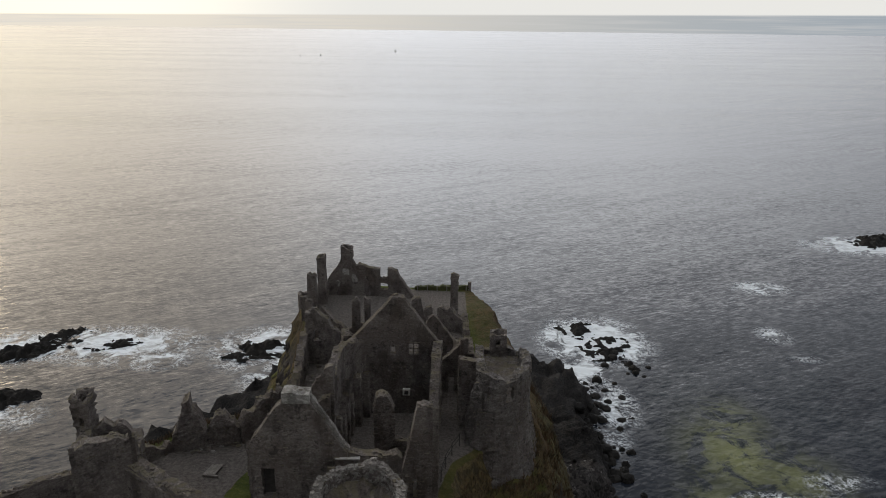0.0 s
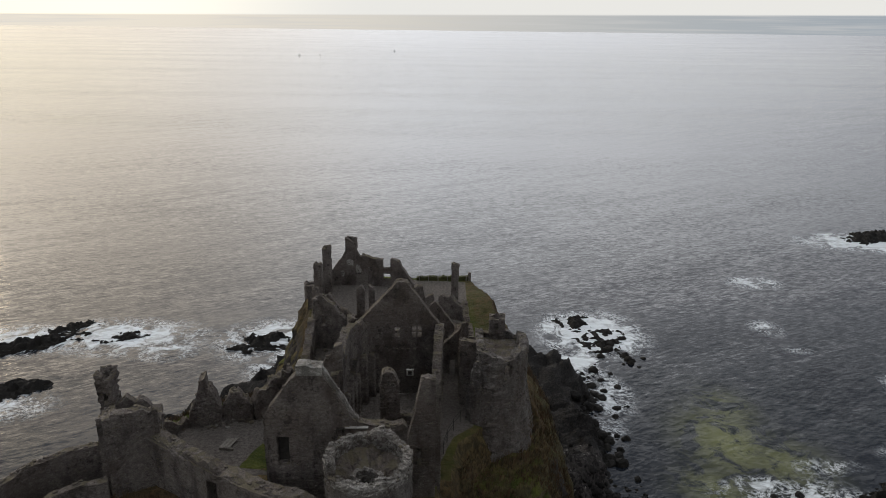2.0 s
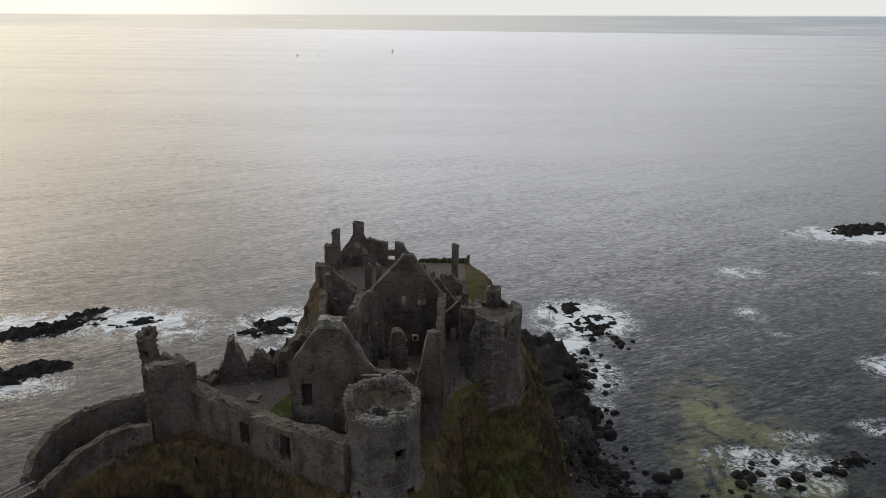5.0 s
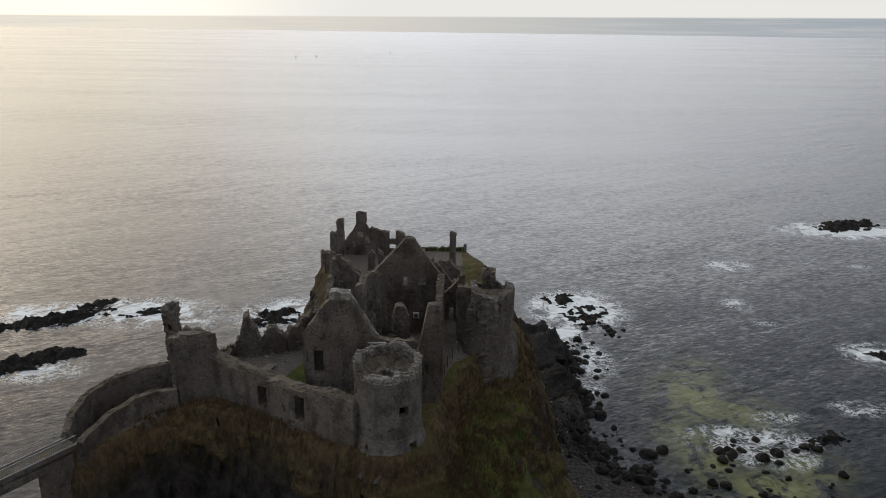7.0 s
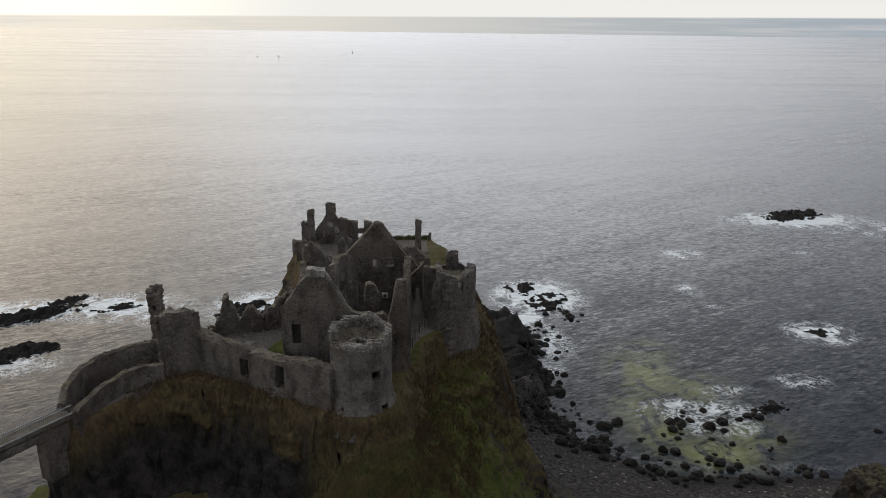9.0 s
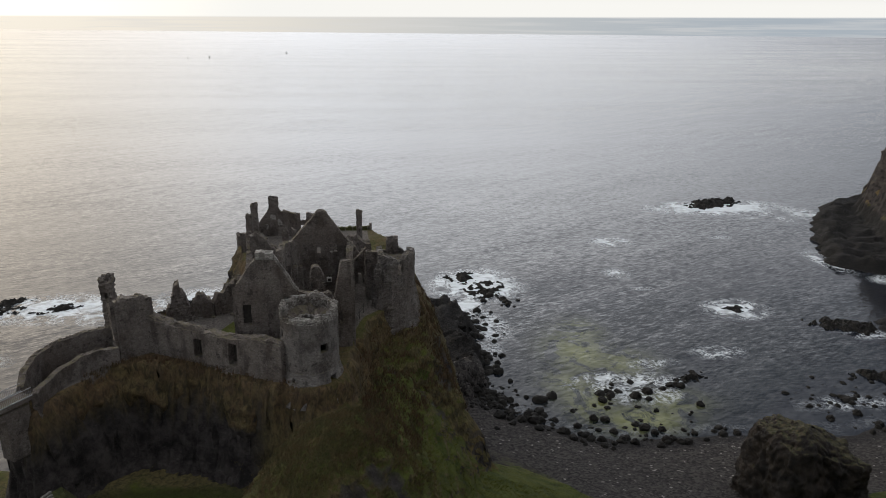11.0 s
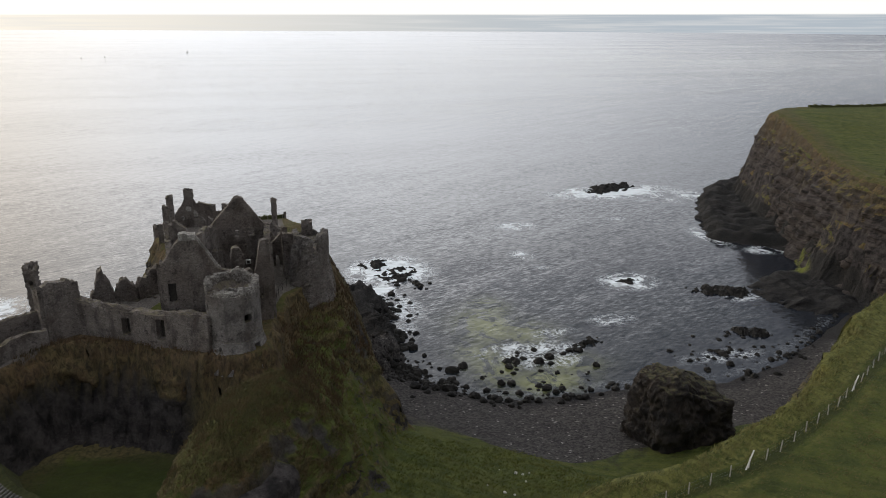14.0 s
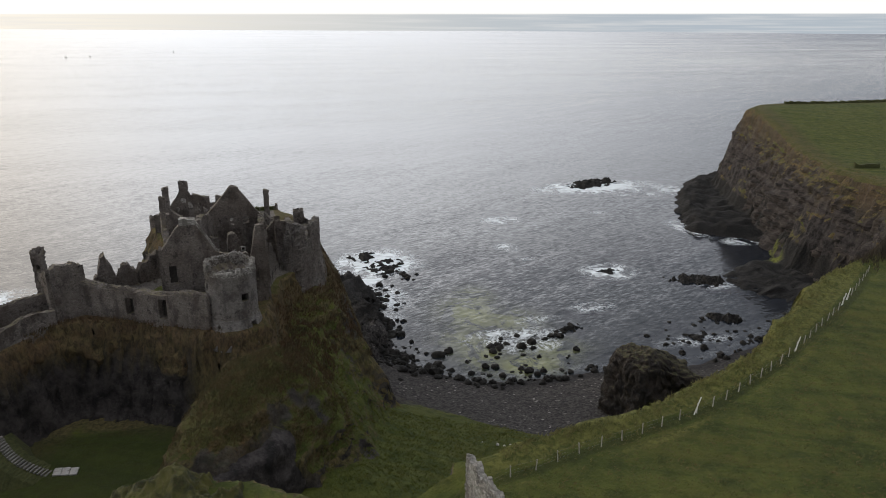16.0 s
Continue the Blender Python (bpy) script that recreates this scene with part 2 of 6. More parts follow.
    a = a + hump(27, 137, 6, 2.6) + hump(24, 120, 7, 3.0) + hump(22, 148, 6, 2.0) + hump(25, 106, 6, 3)
    sh = 3.0 + 1.9 * n3 + 0.7 * np.sin(0.55 * y + 0.35 * x + 3 * n1) - 0.9 * np.maximum(sdist(x, y, SHELF) + 3 * n1, 0)
    rf = 0.35 + 1.7 * n3 + 0.7 * ridge(x, y, 3.2, 3, 57) - 0.5 * np.maximum(sdist(x, y, REEF) + 3 * n1, 0)
    b_in = sdist(x, y, BEACH)
    sh_d = segdist(x, y, SHORE)
    b = np.where(b_in < 0, np.minimum(0.17 * sh_d, 7.0), -0.16 * sh_d) + 0.10 * n2 + 0.25 * n1
    h = np.maximum(np.maximum(a, sh), rf)
    h = smax(h, b, 0.6)
    h = smax(h, v + 0.3 * n2, 2.0)
    h = smax(h, m, 2.5)
    h = smax(h, np.maximum(k, k2) + 0.35 * n2, 1.0)
    h = smax(h, c + 0.25 * n2 * smooth(d, 0, 2), 1.0)
    return np.maximum(h, -6.0)


# ---- materials ----
def material(name):
    m = bpy.data.materials.new(name)
    m.use_nodes = True
    nt = m.node_tree
    return m, nt, nt.nodes["Principled BSDF"], nd(nt, "ShaderNodeNewGeometry")


def finish(nt, bsdf, color, rough=0.85, height=None, strength=0.5, distance=0.1):
    for key, v in (("Base Color", color), ("Roughness", rough)):
        if hasattr(v, "is_output"):
            nt.links.new(v, bsdf.inputs[key])
        else:
            bsdf.inputs[key].default_value = (*v, 1) if isinstance(v, tuple) else v
    if height is not None:
        b = nd(nt, "ShaderNodeBump", Strength=strength, Distance=distance, Height=height)
        nt.links.new(b.outputs[0], bsdf.inputs["Normal"])


def scaled(nt, pos, sx, sy, sz):
    return nd(nt, "ShaderNodeMapping", Vector=pos, Scale=(sx, sy, sz)).outputs[0]


def stone_material(name, lo, hi, lichen=0.25, joint=0.5, turf=0.75):
    """Random rubble in rough courses: stones about 0.3 m long, worn joints, damp stains, lichen."""
    m, nt, bsdf, geo = material(name)
    p = geo.outputs["Position"]
    shake = nd(nt, "ShaderNodeTexNoise", Vector=p, Scale=2.2, Detail=3.0).outputs["Color"]
    shake = nd(nt, "ShaderNodeVectorMath", {"operation": "SCALE"}, i0=shake, Scale=0.22).outputs[0]
    warp = nd(nt, "ShaderNodeVectorMath", {"operation": "ADD"}, i0=scaled(nt, p, 1.0, 1.0, 1.9), i1=shake).outputs[0]
    cell = nd(nt, "ShaderNodeTexVoronoi", {"feature": "F1"}, Vector=warp, Scale=2.7)
    edge = nd(nt, "ShaderNodeTexVoronoi", {"feature": "DISTANCE_TO_EDGE"}, Vector=warp, Scale=2.7).outputs["Distance"]
    each = nd(nt, "ShaderNodeSeparateColor", Color=cell.outputs["Color"]).outputs[0]
    grain = noise_(nt, p, 9.0, 6.0, 0.7)
    stain = noise_(nt, scaled(nt, p, 1.0, 1.0, 0.45), 0.55, 6.0, 0.65)
    wide = noise_(nt, p, 0.16, 5.0, 0.6)
    blotch = noise_(nt, p, 1.1, 8.0, 0.74)
    fleck = noise_(nt, scaled(nt, p, 1.0, 1.0, 1.6), 4.2, 7.0, 0.8)
    tone = math_(nt, "ADD", math_(nt, "MULTIPLY", each, 0.3), math_(nt, "MULTIPLY", ramp_(nt, fleck, 0.3, 0.7), 0.65))
    col = mix_(nt, tone, lo, hi)
    col = mix_(nt, ramp_(nt, edge, 0.0, 0.09, joint, 0.0), col, tuple(0.5 * a for a in lo))
    col = mix_(nt, ramp_(nt, stain, 0.44, 0.64, 0.0, 0.7), col, tuple(0.5 * a for a in lo))
    col = mix_(nt, ramp_(nt, wide, 0.40, 0.64, 0.0, 0.5), col, (0.080, 0.060, 0.046))
    col = mix_(nt, ramp_(nt, blotch, 0.53, 0.66, 0.0, 0.75), col, tuple(0.34 * a for a in lo))
    pale = ramp_(nt, noise_(nt, p, 3.4, 7.0, 0.78), 0.55, 0.66, 0.0, lichen)
    col = mix_(nt, pale, col, (0.40, 0.385, 0.355))
    up = nd(nt, "ShaderNodeSeparateXYZ", Vector=geo.outputs["Normal"]).outputs[2]
    moss = math_(nt, "MULTIPLY", ramp_(nt, up, 0.4, 0.9), ramp_(nt, noise_(nt, p, 0.9, 4.0), 0.4, 0.6))
    col = mix_(nt, math_(nt, "MULTIPLY", moss, turf), col, (0.14, 0.122, 0.075))
    h = math_(nt, "ADD", math_(nt, "MULTIPLY", ramp_(nt, edge, 0.0, 0.12), 0.35), math_(nt, "ADD", math_(nt, "MULTIPLY", grain, 0.35), math_(nt, "MULTIPLY", each, 0.5)))
    finish(nt, bsdf, col, 0.93, math_(nt, "SUBTRACT", h, math_(nt, "MULTIPLY", fleck, 1.6)), 1.0, 0.16)
    bsdf.inputs["Specular IOR Level"].default_value = 0.3
    return m


def rock_material(name, lo, hi, weed=0.0):
    m, nt, bsdf, geo = material(name)
    p = geo.outputs["Position"]
    n = noise_(nt, p, 0.5, 8.0, 0.68)
    f = noise_(nt, p, 4.0, 6.0, 0.7)
    col = mix_(nt, ramp_(nt, n, 0.35, 0.68), lo, hi)
    col = mix_(nt, ramp_(nt, f, 0.55, 0.75, 0.0, 0.5), col, tuple(1.4 * a for a in hi))
    if weed:
        z = nd(nt, "ShaderNodeSeparateXYZ", Vector=p).outputs[2]
        col = mix_(nt, math_(nt, "MULTIPLY", ramp_(nt, z, 2.2, 0.4), weed), col, (0.020, 0.018, 0.013))
    finish(nt, bsdf, col, ramp_(nt, f, 0.3, 0.7, 0.6, 0.95), math_(nt, "ADD", n, math_(nt, "MULTIPLY", f, 0.35)), 1.0, 0.5)
    bsdf.inputs["Specular IOR Level"].default_value = 0.2
    return m


def plain_material(name, lo, hi, rough=0.8, scale=6.0, bump=0.02, metal=0.0):
    m, nt, bsdf, geo = material(name)
    p = geo.outputs["Position"]
    n = noise_(nt, p, scale, 6.0, 0.65)
    w = noise_(nt, p, scale * 0.13, 4.0, 0.6)
    f = math_(nt, "ADD", math_(nt, "MULTIPLY", n, 0.6), math_(nt, "MULTIPLY", w, 0.4))
    bsdf.inputs["Metallic"].default_value = metal
    finish(nt, bsdf, mix_(nt, ramp_(nt, f, 0.32, 0.68), lo, hi), rough, n, 0.6, bump)
    return m


def ground_material():
    m, nt, bsdf, geo = material("ground_turf_and_rock")
    p = geo.outputs["Position"]
    xyz = nd(nt, "ShaderNodeSeparateXYZ", Vector=p)
    z = xyz.outputs[2]
    up = nd(nt, "ShaderNodeSeparateXYZ", Vector=geo.outputs["True Normal"] if "True Normal" in geo.outputs else geo.outputs["Normal"]).outputs[2]
    attr = lambda a: nd(nt, "ShaderNodeAttribute", {"attribute_name": a}).outputs["Fac"]
    beach, court, lush, shore, alga, cliff = attr("beach"), attr("court"), attr("lush"), attr("shore"), attr("alga"), attr("cliff")
    heath, turfy, verge_and_shade = attr("heath"), attr("turfy"), attr("verge_and_shade")
    wide, mid, fine = noise_(nt, p, 0.06, 5.0, 0.6), noise_(nt, p, 0.45, 6.0, 0.65), noise_(nt, p, 3.2, 6.0, 0.7)
    tuft = noise_(nt, scaled(nt, p, 1.0, 1.0, 0.45), 1.6, 5.0, 0.72, 0.6)
    # turf
    green = mix_(nt, ramp_(nt, mid, 0.3, 0.7), (0.026, 0.038, 0.006), (0.074, 0.088, 0.016))
    green = mix_(nt, ramp_(nt, fine, 0.45, 0.75, 0.0, 0.55), green, (0.108, 0.112, 0.022))
    swath = noise_(nt, nd(nt, "ShaderNodeMapping", Vector=nd(nt, "ShaderNodeMapping", Vector=p, Rotation=(0, 0, 0.5)).outputs[0], Scale=(0.05, 0.5, 0.3)).outputs[0], 1.0, 5.0, 0.6)
    green = mix_(nt, ramp_(nt, swath, 0.45, 0.65, 0.0, 0.4), green, (0.088, 0.086, 0.018))
    green = mix_(nt, ramp_(nt, swath, 0.46, 0.34, 0.0, 0.45), green, (0.022, 0.036, 0.005))
    dry = mix_(nt, ramp_(nt, tuft, 0.35, 0.65), (0.038, 0.034, 0.015), (0.125, 0.103, 0.044))
    rust = mix_(nt, ramp_(nt, fine, 0.4, 0.7), dry, (0.150, 0.085, 0.036))
    dry = mix_(nt, ramp_(nt, wide, 0.5, 0.62), dry, rust)
    slope = math_(nt, "ADD", up, math_(nt, "MULTIPLY", math_(nt, "SUBTRACT", mid, 0.5), 0.55))
    slope = math_(nt, "ADD", slope, math_(nt, "MULTIPLY", lush, 0.3))
    col = mix_(nt, ramp_(nt, slope, 0.72, 0.95), dry, green)
    straw = mix_(nt, ramp_(nt, tuft, 0.32, 0.68), (0.040, 0.050, 0.009), (0.150, 0.145, 0.038))
    col = mix_(nt, math_(nt, "MULTIPLY", ramp_(nt, verge_and_shade, 0.1, 0.7), 0.85), col, straw)
    # negative: darker fence strip, and shade of the crag hollow painted into the turf
    col = mix_(nt, ramp_(nt, verge_and_shade, -0.1, -0.7, 0.0, 0.6), col, (0.016, 0.024, 0.004))
    # basalt where it is too steep for turf, and near the water
    rock = mix_(nt, ramp_(nt, mid, 0.35, 0.65), (0.015, 0.0135, 0.0130), (0.064, 0.056, 0.053))
    rock = mix_(nt, ramp_(nt, noise_(nt, scaled(nt, p, 1.0, 1.0, 3.0), 0.9, 6.0, 0.7), 0.55, 0.72, 0.0, 0.6), rock, (0.092, 0.081, 0.076))
    blk = nd(nt, "ShaderNodeTexVoronoi", {"feature": "DISTANCE_TO_EDGE"}, Scale=0.8, Vector=nd(nt, "ShaderNodeVectorMath", {"operation": "ADD"}, i0=p,
             i1=nd(nt, "ShaderNodeTexNoise", Vector=p, Scale=0.9, Detail=4.0).outputs["Color"]).outputs[0]).outputs["Distance"]
    rock = mix_(nt, ramp_(nt, blk, 0.0, 0.10, 0.12, 0.0), rock, (0.010, 0.009, 0.009))
    bare = math_(nt, "MAXIMUM", ramp_(nt, slope, 0.60, 0.44), ramp_(nt, math_(nt, "ADD", z, math_(nt, "MULTIPLY", mid, 6.0)), 9.5, 6.0))
    bare = math_(nt, "ADD", bare, ramp_(nt, math_(nt, "ADD", math_(nt, "ABSOLUTE", cliff), math_(nt, "MULTIPLY", math_(nt, "SUBTRACT", mid, 0.5), 0.9)), 0.4, 0.6), clamp=True)
    bare = math_(nt, "MULTIPLY", bare, math_(nt, "SUBTRACT", 1.0, math_(nt, "MAXIMUM", math_(nt, "MAXIMUM", heath, turfy), ramp_(nt, verge_and_shade, 0.2, 0.6))))
    russet = mix_(nt, ramp_(nt, tuft, 0.3, 0.7), (0.034, 0.024, 0.014), (0.120, 0.074, 0.040))
    col = mix_(nt, math_(nt, "MULTIPLY", heath, ramp_(nt, mid, 0.35, 0.62, 0.3, 0.9)), col, russet)
    # beds of the headland cliff
    bed = noise_(nt, scaled(nt, p, 0.10, 0.10, 0.7), 1.0, 6.0, 0.75, 0.6)
    ledge = mix_(nt, ramp_(nt, bed, 0.38, 0.6), (0.012, 0.011, 0.011), (0.082, 0.068, 0.060))
    rock = mix_(nt, ramp_(nt, cliff, -0.2, -0.6, 0.0, 0.6), rock, ledge)
    col = mix_(nt, bare, col, rock)
    black = mix_(nt, ramp_(nt, fine, 0.4, 0.7), (0.010, 0.010, 0.010), (0.040, 0.036, 0.032))
    col = mix_(nt, ramp_(nt, math_(nt, "ADD", shore, math_(nt, "MULTIPLY", math_(nt, "SUBTRACT", mid, 0.5), 0.7)), 0.35, 0.6), col, black)
    col = mix_(nt, math_(nt, "MULTIPLY", alga, ramp_(nt, fine, 0.4, 0.6)), col, (0.22, 0.24, 0.03))
    # shingle
    peb = nd(nt, "ShaderNodeTexVoronoi", {"feature": "F1"}, Vector=p, Scale=2.4)
    pc = nd(nt, "ShaderNodeSeparateColor", Color=peb.outputs["Color"]).outputs[0]
    shing = mix_(nt, ramp_(nt, pc, 0.0, 0.93), (0.019, 0.0175, 0.017), (0.066, 0.060, 0.056))
    shing = mix_(nt, ramp_(nt, pc, 0.975, 0.995), shing, (0.24, 0.225, 0.21))
    shing = mix_(nt, ramp_(nt, z, 0.9, 0.2, 0.0, 0.6), shing, (0.014, 0.014, 0.015))
    bch = ramp_(nt, math_(nt, "ADD", beach, math_(nt, "MULTIPLY", math_(nt, "SUBTRACT", mid, 0.5), 0.5)), 0.45, 0.55)
    col = mix_(nt, bch, col, shing)
    # trodden gravel of the courts
    grav = mix_(nt, ramp_(nt, fine, 0.3, 0.7), (0.070, 0.062, 0.056), (0.150, 0.134, 0.120))
    col = mix_(nt, ramp_(nt, math_(nt, "ADD", court, math_(nt, "MULTIPLY", math_(nt, "SUBTRACT", mid, 0.5), 0.4)), 0.4, 0.6), col, grav)
    h = math_(nt, "ADD", math_(nt, "MULTIPLY", fine, 0.4), math_(nt, "ADD", math_(nt, "MULTIPLY", tuft, 0.6), math_(nt, "MULTIPLY", mid, 0.6)))
    h = math_(nt, "ADD", h, math_(nt, "MULTIPLY", math_(nt, "MULTIPLY", ramp_(nt, blk, 0.0, 0.25), bare), 0.12))
    finish(nt, bsdf, col, 0.95, h, 1.0, 0.6)
    bsdf.inputs["Specular IOR Level"].default_value = 0.25
    return m


def sea_material():
    m, nt, bsdf, geo = material("sea_water")
    p = geo.outputs["Position"]
    xyz = nd(nt, "ShaderNodeSeparateXYZ", Vector=p)
    y = xyz.outputs[1]
    attr = lambda a: nd(nt, "ShaderNodeAttribute", {"attribute_name": a}).outputs["Fac"]
    foam, pale = attr("foam"), attr("shallow")
    turn = nd(nt, "ShaderNodeMapping", Vector=p, Rotation=(0, 0, 0.3), Scale=(0.55, 1.0, 1.0)).outputs[0]
    turn2 = nd(nt, "ShaderNodeMapping", Vector=p, Rotation=(0, 0, -0.45), Scale=(0.6, 1.0, 1.0)).outputs[0]
    streak = noise_(nt, scaled(nt, p, 0.0016, 0.012, 1.0), 1.0, 5.0, 0.6)
    deep = mix_(nt, ramp_(nt, noise_(nt, p, 0.02, 4.0, 0.6), 0.35, 0.65), (0.008, 0.011, 0.016), (0.017, 0.020, 0.026))
    bed = mix_(nt, ramp_(nt, noise_(nt, p, 0.17, 7.0, 0.68, 0.9), 0.40, 0.54), (0.012, 0.018, 0.010), (0.155, 0.165, 0.060))
    col = mix_(nt, pale, deep, bed)
    n1, n2 = noise_(nt, p, 0.24, 8.0, 0.68, 1.4), noise_(nt, turn2, 0.40, 8.0, 0.7, 1.0)
    thread = lambda n, w: ramp_(nt, math_(nt, "ABSOLUTE", math_(nt, "SUBTRACT", n, 0.5)), 0.0, w, 1.0, 0.0)
    lace = math_(nt, "MAXIMUM", thread(n1, 0.06), thread(n2, 0.05))
    crumb = ramp_(nt, noise_(nt, p, 0.9, 5.0, 0.65), 0.36, 0.56)
    blot = noise_(nt, p, 0.16, 7.0, 0.62, 0.8)
    core = ramp_(nt, math_(nt, "ADD", foam, math_(nt, "MULTIPLY", math_(nt, "SUBTRACT", blot, 0.5), 2.0)), 0.54, 0.76)
    holes = ramp_(nt, noise_(nt, turn2, 0.5, 4.0, 0.55, 0.8), 0.34, 0.6, 0.5, 1.0)
    core = math_(nt, "MULTIPLY", core, math_(nt, "MAXIMUM", holes, ramp_(nt, foam, 0.75, 1.1, 0.0, 0.9)))
    tail = math_(nt, "MULTIPLY", ramp_(nt, foam, 0.12, 0.45), ramp_(nt, blot, 0.38, 0.56))
    white = math_(nt, "MAXIMUM", core, math_(nt, "MULTIPLY", math_(nt, "MULTIPLY", lace, crumb), math_(nt, "MULTIPLY", tail, 0.95)))
    col = mix_(nt, white, col, (0.72, 0.77, 0.79))
    finish(nt, bsdf, col, mix_(nt, white, nd(nt, "ShaderNodeCombineColor", i0=0.12, i1=0.12, i2=0.12).outputs[0], (0.8, 0.8, 0.8)), None)
    rough = math_(nt, "ADD", math_(nt, "MULTIPLY", white, 0.6), ramp_(nt, y, 100.0, 1500.0, 0.10, 0.10))
    nt.links.new(math_(nt, "ADD", rough, math_(nt, "MULTIPLY", math_(nt, "SUBTRACT", streak, 0.5), 0.12)), bsdf.inputs["Roughness"])
    # wave slopes, longest along the crests, with calmer and rougher lanes
    lane = ramp_(nt, streak, 0.35, 0.65, 0.7, 1.25)
    tilt = None
    for turn_by, short, size, amp in ((-0.5, 0.25, 1.2, 0.26), (0.2, 0.28, 1.9, 0.19), (-0.2, 0.28, 0.6, 0.15), (-0.75, 0.35, 2.9, 0.18), (-0.6, 0.16, 0.14, 0.12), (-0.2, 0.3, 0.05, 0.05)):
        turned = nd(nt, "ShaderNodeMapping", Vector=p, Rotation=(0, 0, turn_by)).outputs[0]
        along = scaled(nt, turned, short, 1.0, 1.0)
        rise = math_(nt, "SUBTRACT", noise_(nt, along, size, 1.5, 0.5, 0.5), 0.5)
        rise = math_(nt, "MULTIPLY", rise, math_(nt, "MULTIPLY", lane, amp))
        face = nd(nt, "ShaderNodeVectorMath", {"operation": "SCALE"}, i0=(math.sin(turn_by), math.cos(turn_by), 0.0), Scale=rise).outputs[0]
        tilt = face if tilt is None else nd(nt, "ShaderNodeVectorMath", {"operation": "ADD"}, i0=tilt, i1=face).outputs[0]
    # far off only the faces that lean this way are seen
    lean = nd(nt, "ShaderNodeCombineXYZ", X=0.0, Y=math_(nt, "MULTIPLY", ramp_(nt, y, 250.0, 3600.0, 0.0, -0.055), ramp_(nt, streak, 0.36, 0.64, 0.55, 1.5)), Z=1.0).outputs[0]
    up = nd(nt, "ShaderNodeVectorMath", {"operation": "ADD"}, i0=tilt, i1=lean).outputs[0]
    nt.links.new(nd(nt, "ShaderNodeVectorMath", {"operation": "NORMALIZE"}, i0=up).outputs[0], bsdf.inputs["Normal"])
    bsdf.inputs["IOR"].default_value = 1.333
    return m


STONE = stone_material("weathered_rubble_masonry", (0.098, 0.085, 0.077), (0.31, 0.275, 0.250), 0.24, 0.25)
TOWER_STONE = stone_material("tower_masonry", (0.105, 0.096, 0.090), (0.315, 0.291, 0.273), 0.34, 0.25)
BASE_STONE = stone_material("pale_battered_masonry", (0.13, 0.122, 0.115), (0.34, 0.322, 0.306), 0.42, 0.2)
LICHEN_STONE = stone_material("lichened_wall_head", (0.20, 0.19, 0.17), (0.66, 0.64, 0.60), 1.0, 0.35, 0.12)
# near-black: shade inside openings put into colour; also handrail and notice board
DARK_VOID = plain_material("void_shade_and_dark_fittings", (0.02, 0.018, 0.016), (0.045, 0.04, 0.035), 0.95, 3.0, 0.05)
GROUND = ground_material()
SEA = sea_material()
BASALT = rock_material("wet_black_basalt", (0.007, 0.007, 0.007), (0.024, 0.022, 0.020), 0.3)
WOOD = plain_material("grey_weathered_timber", (0.16, 0.145, 0.12), (0.36, 0.34, 0.30), 0.85, 14.0, 0.01)
WOOD_PALE = plain_material("pale_weathered_timber", (0.36, 0.35, 0.32), (0.58, 0.57, 0.54), 0.8, 14.0, 0.01)
WOOD_DARK = plain_material("dark_damp_timber", (0.09, 0.08, 0.07), (0.20, 0.185, 0.16), 0.85, 14.0, 0.01)
WIRE = plain_material("galvanised_wire", (0.2, 0.2, 0.2), (0.34, 0.34, 0.34), 0.5, 8.0, 0.002, 0.8)
PAVING = plain_material("pale_stone_paving", (0.20, 0.19, 0.175), (0.38, 0.365, 0.34), 0.85, 5.0, 0.02)
PALE_ROCK = plain_material("pale_limestone_block", (0.35, 0.34, 0.31), (0.66, 0.64, 0.60), 0.9, 4.0, 0.03)
STEEL = plain_material("grey_painted_steel", (0.17, 0.18, 0.19), (0.30, 0.31, 0.32), 0.5, 9.0, 0.002, 0.3)


# ---- building helpers ----
def link_mesh(name, verts, faces, mat, smooth_it=False):
    me = bpy.data.meshes.new(name)
    me.from_pydata([tuple(map(float, v)) for v in verts], [], [tuple(map(int, f)) for f in faces])
    me.materials.append(mat)
    if smooth_it:
        me.polygons.foreach_set("use_smooth", [True] * len(me.polygons))
    me.update()
    return new(name, me)


def thing(name, at, label, category, group="", kind=""):
    """An Empty at a thing's base, which parents its parts."""
    ob = new(name)
    ob.location = at
    ob.empty_display_size = 0.2
    bpy.context.view_layer.update()
    return tagged(ob, label, category, group, kind)


def under(ob, parent, label=""):
    """Makes a mesh whose points are in world metres a part of parent."""
    ob.parent = parent
    ob.matrix_parent_inverse = world_of(parent).inverted()
    return tagged(ob, label) if label else ob


def world_of(ob):
    m = ob.matrix_basis.copy()
    if ob.parent:
        m = world_of(ob.parent) @ ob.matrix_parent_inverse @ m
    return m


def part(name, bm, mat, parent, label=""):
    me = bpy.data.meshes.new(name)
    bm.to_mesh(me)
    bm.free()
    me.materials.append(mat)
    return under(new(name, me), parent, label)


def box_bm(c, size, rz=0.0, bevel=0.0, lean=(0, 0)):
    bm = bmesh.new()
    bmesh.ops.create_cube(bm, size=1.0, matrix=Matrix.Translation(c) @ Matrix.Rotation(rz, 4, "Z") @ Matrix.Diagonal((*size, 1)))
    if bevel:
        bmesh.ops.bevel(bm, geom=bm.edges[:], offset=bevel, segments=1, affect="EDGES")
    for v in bm.verts:
        k = (v.co.z - c[2]) / size[2] + 0.5
        v.co.x += lean[0] * k
        v.co.y += lean[1] * k
    return bm


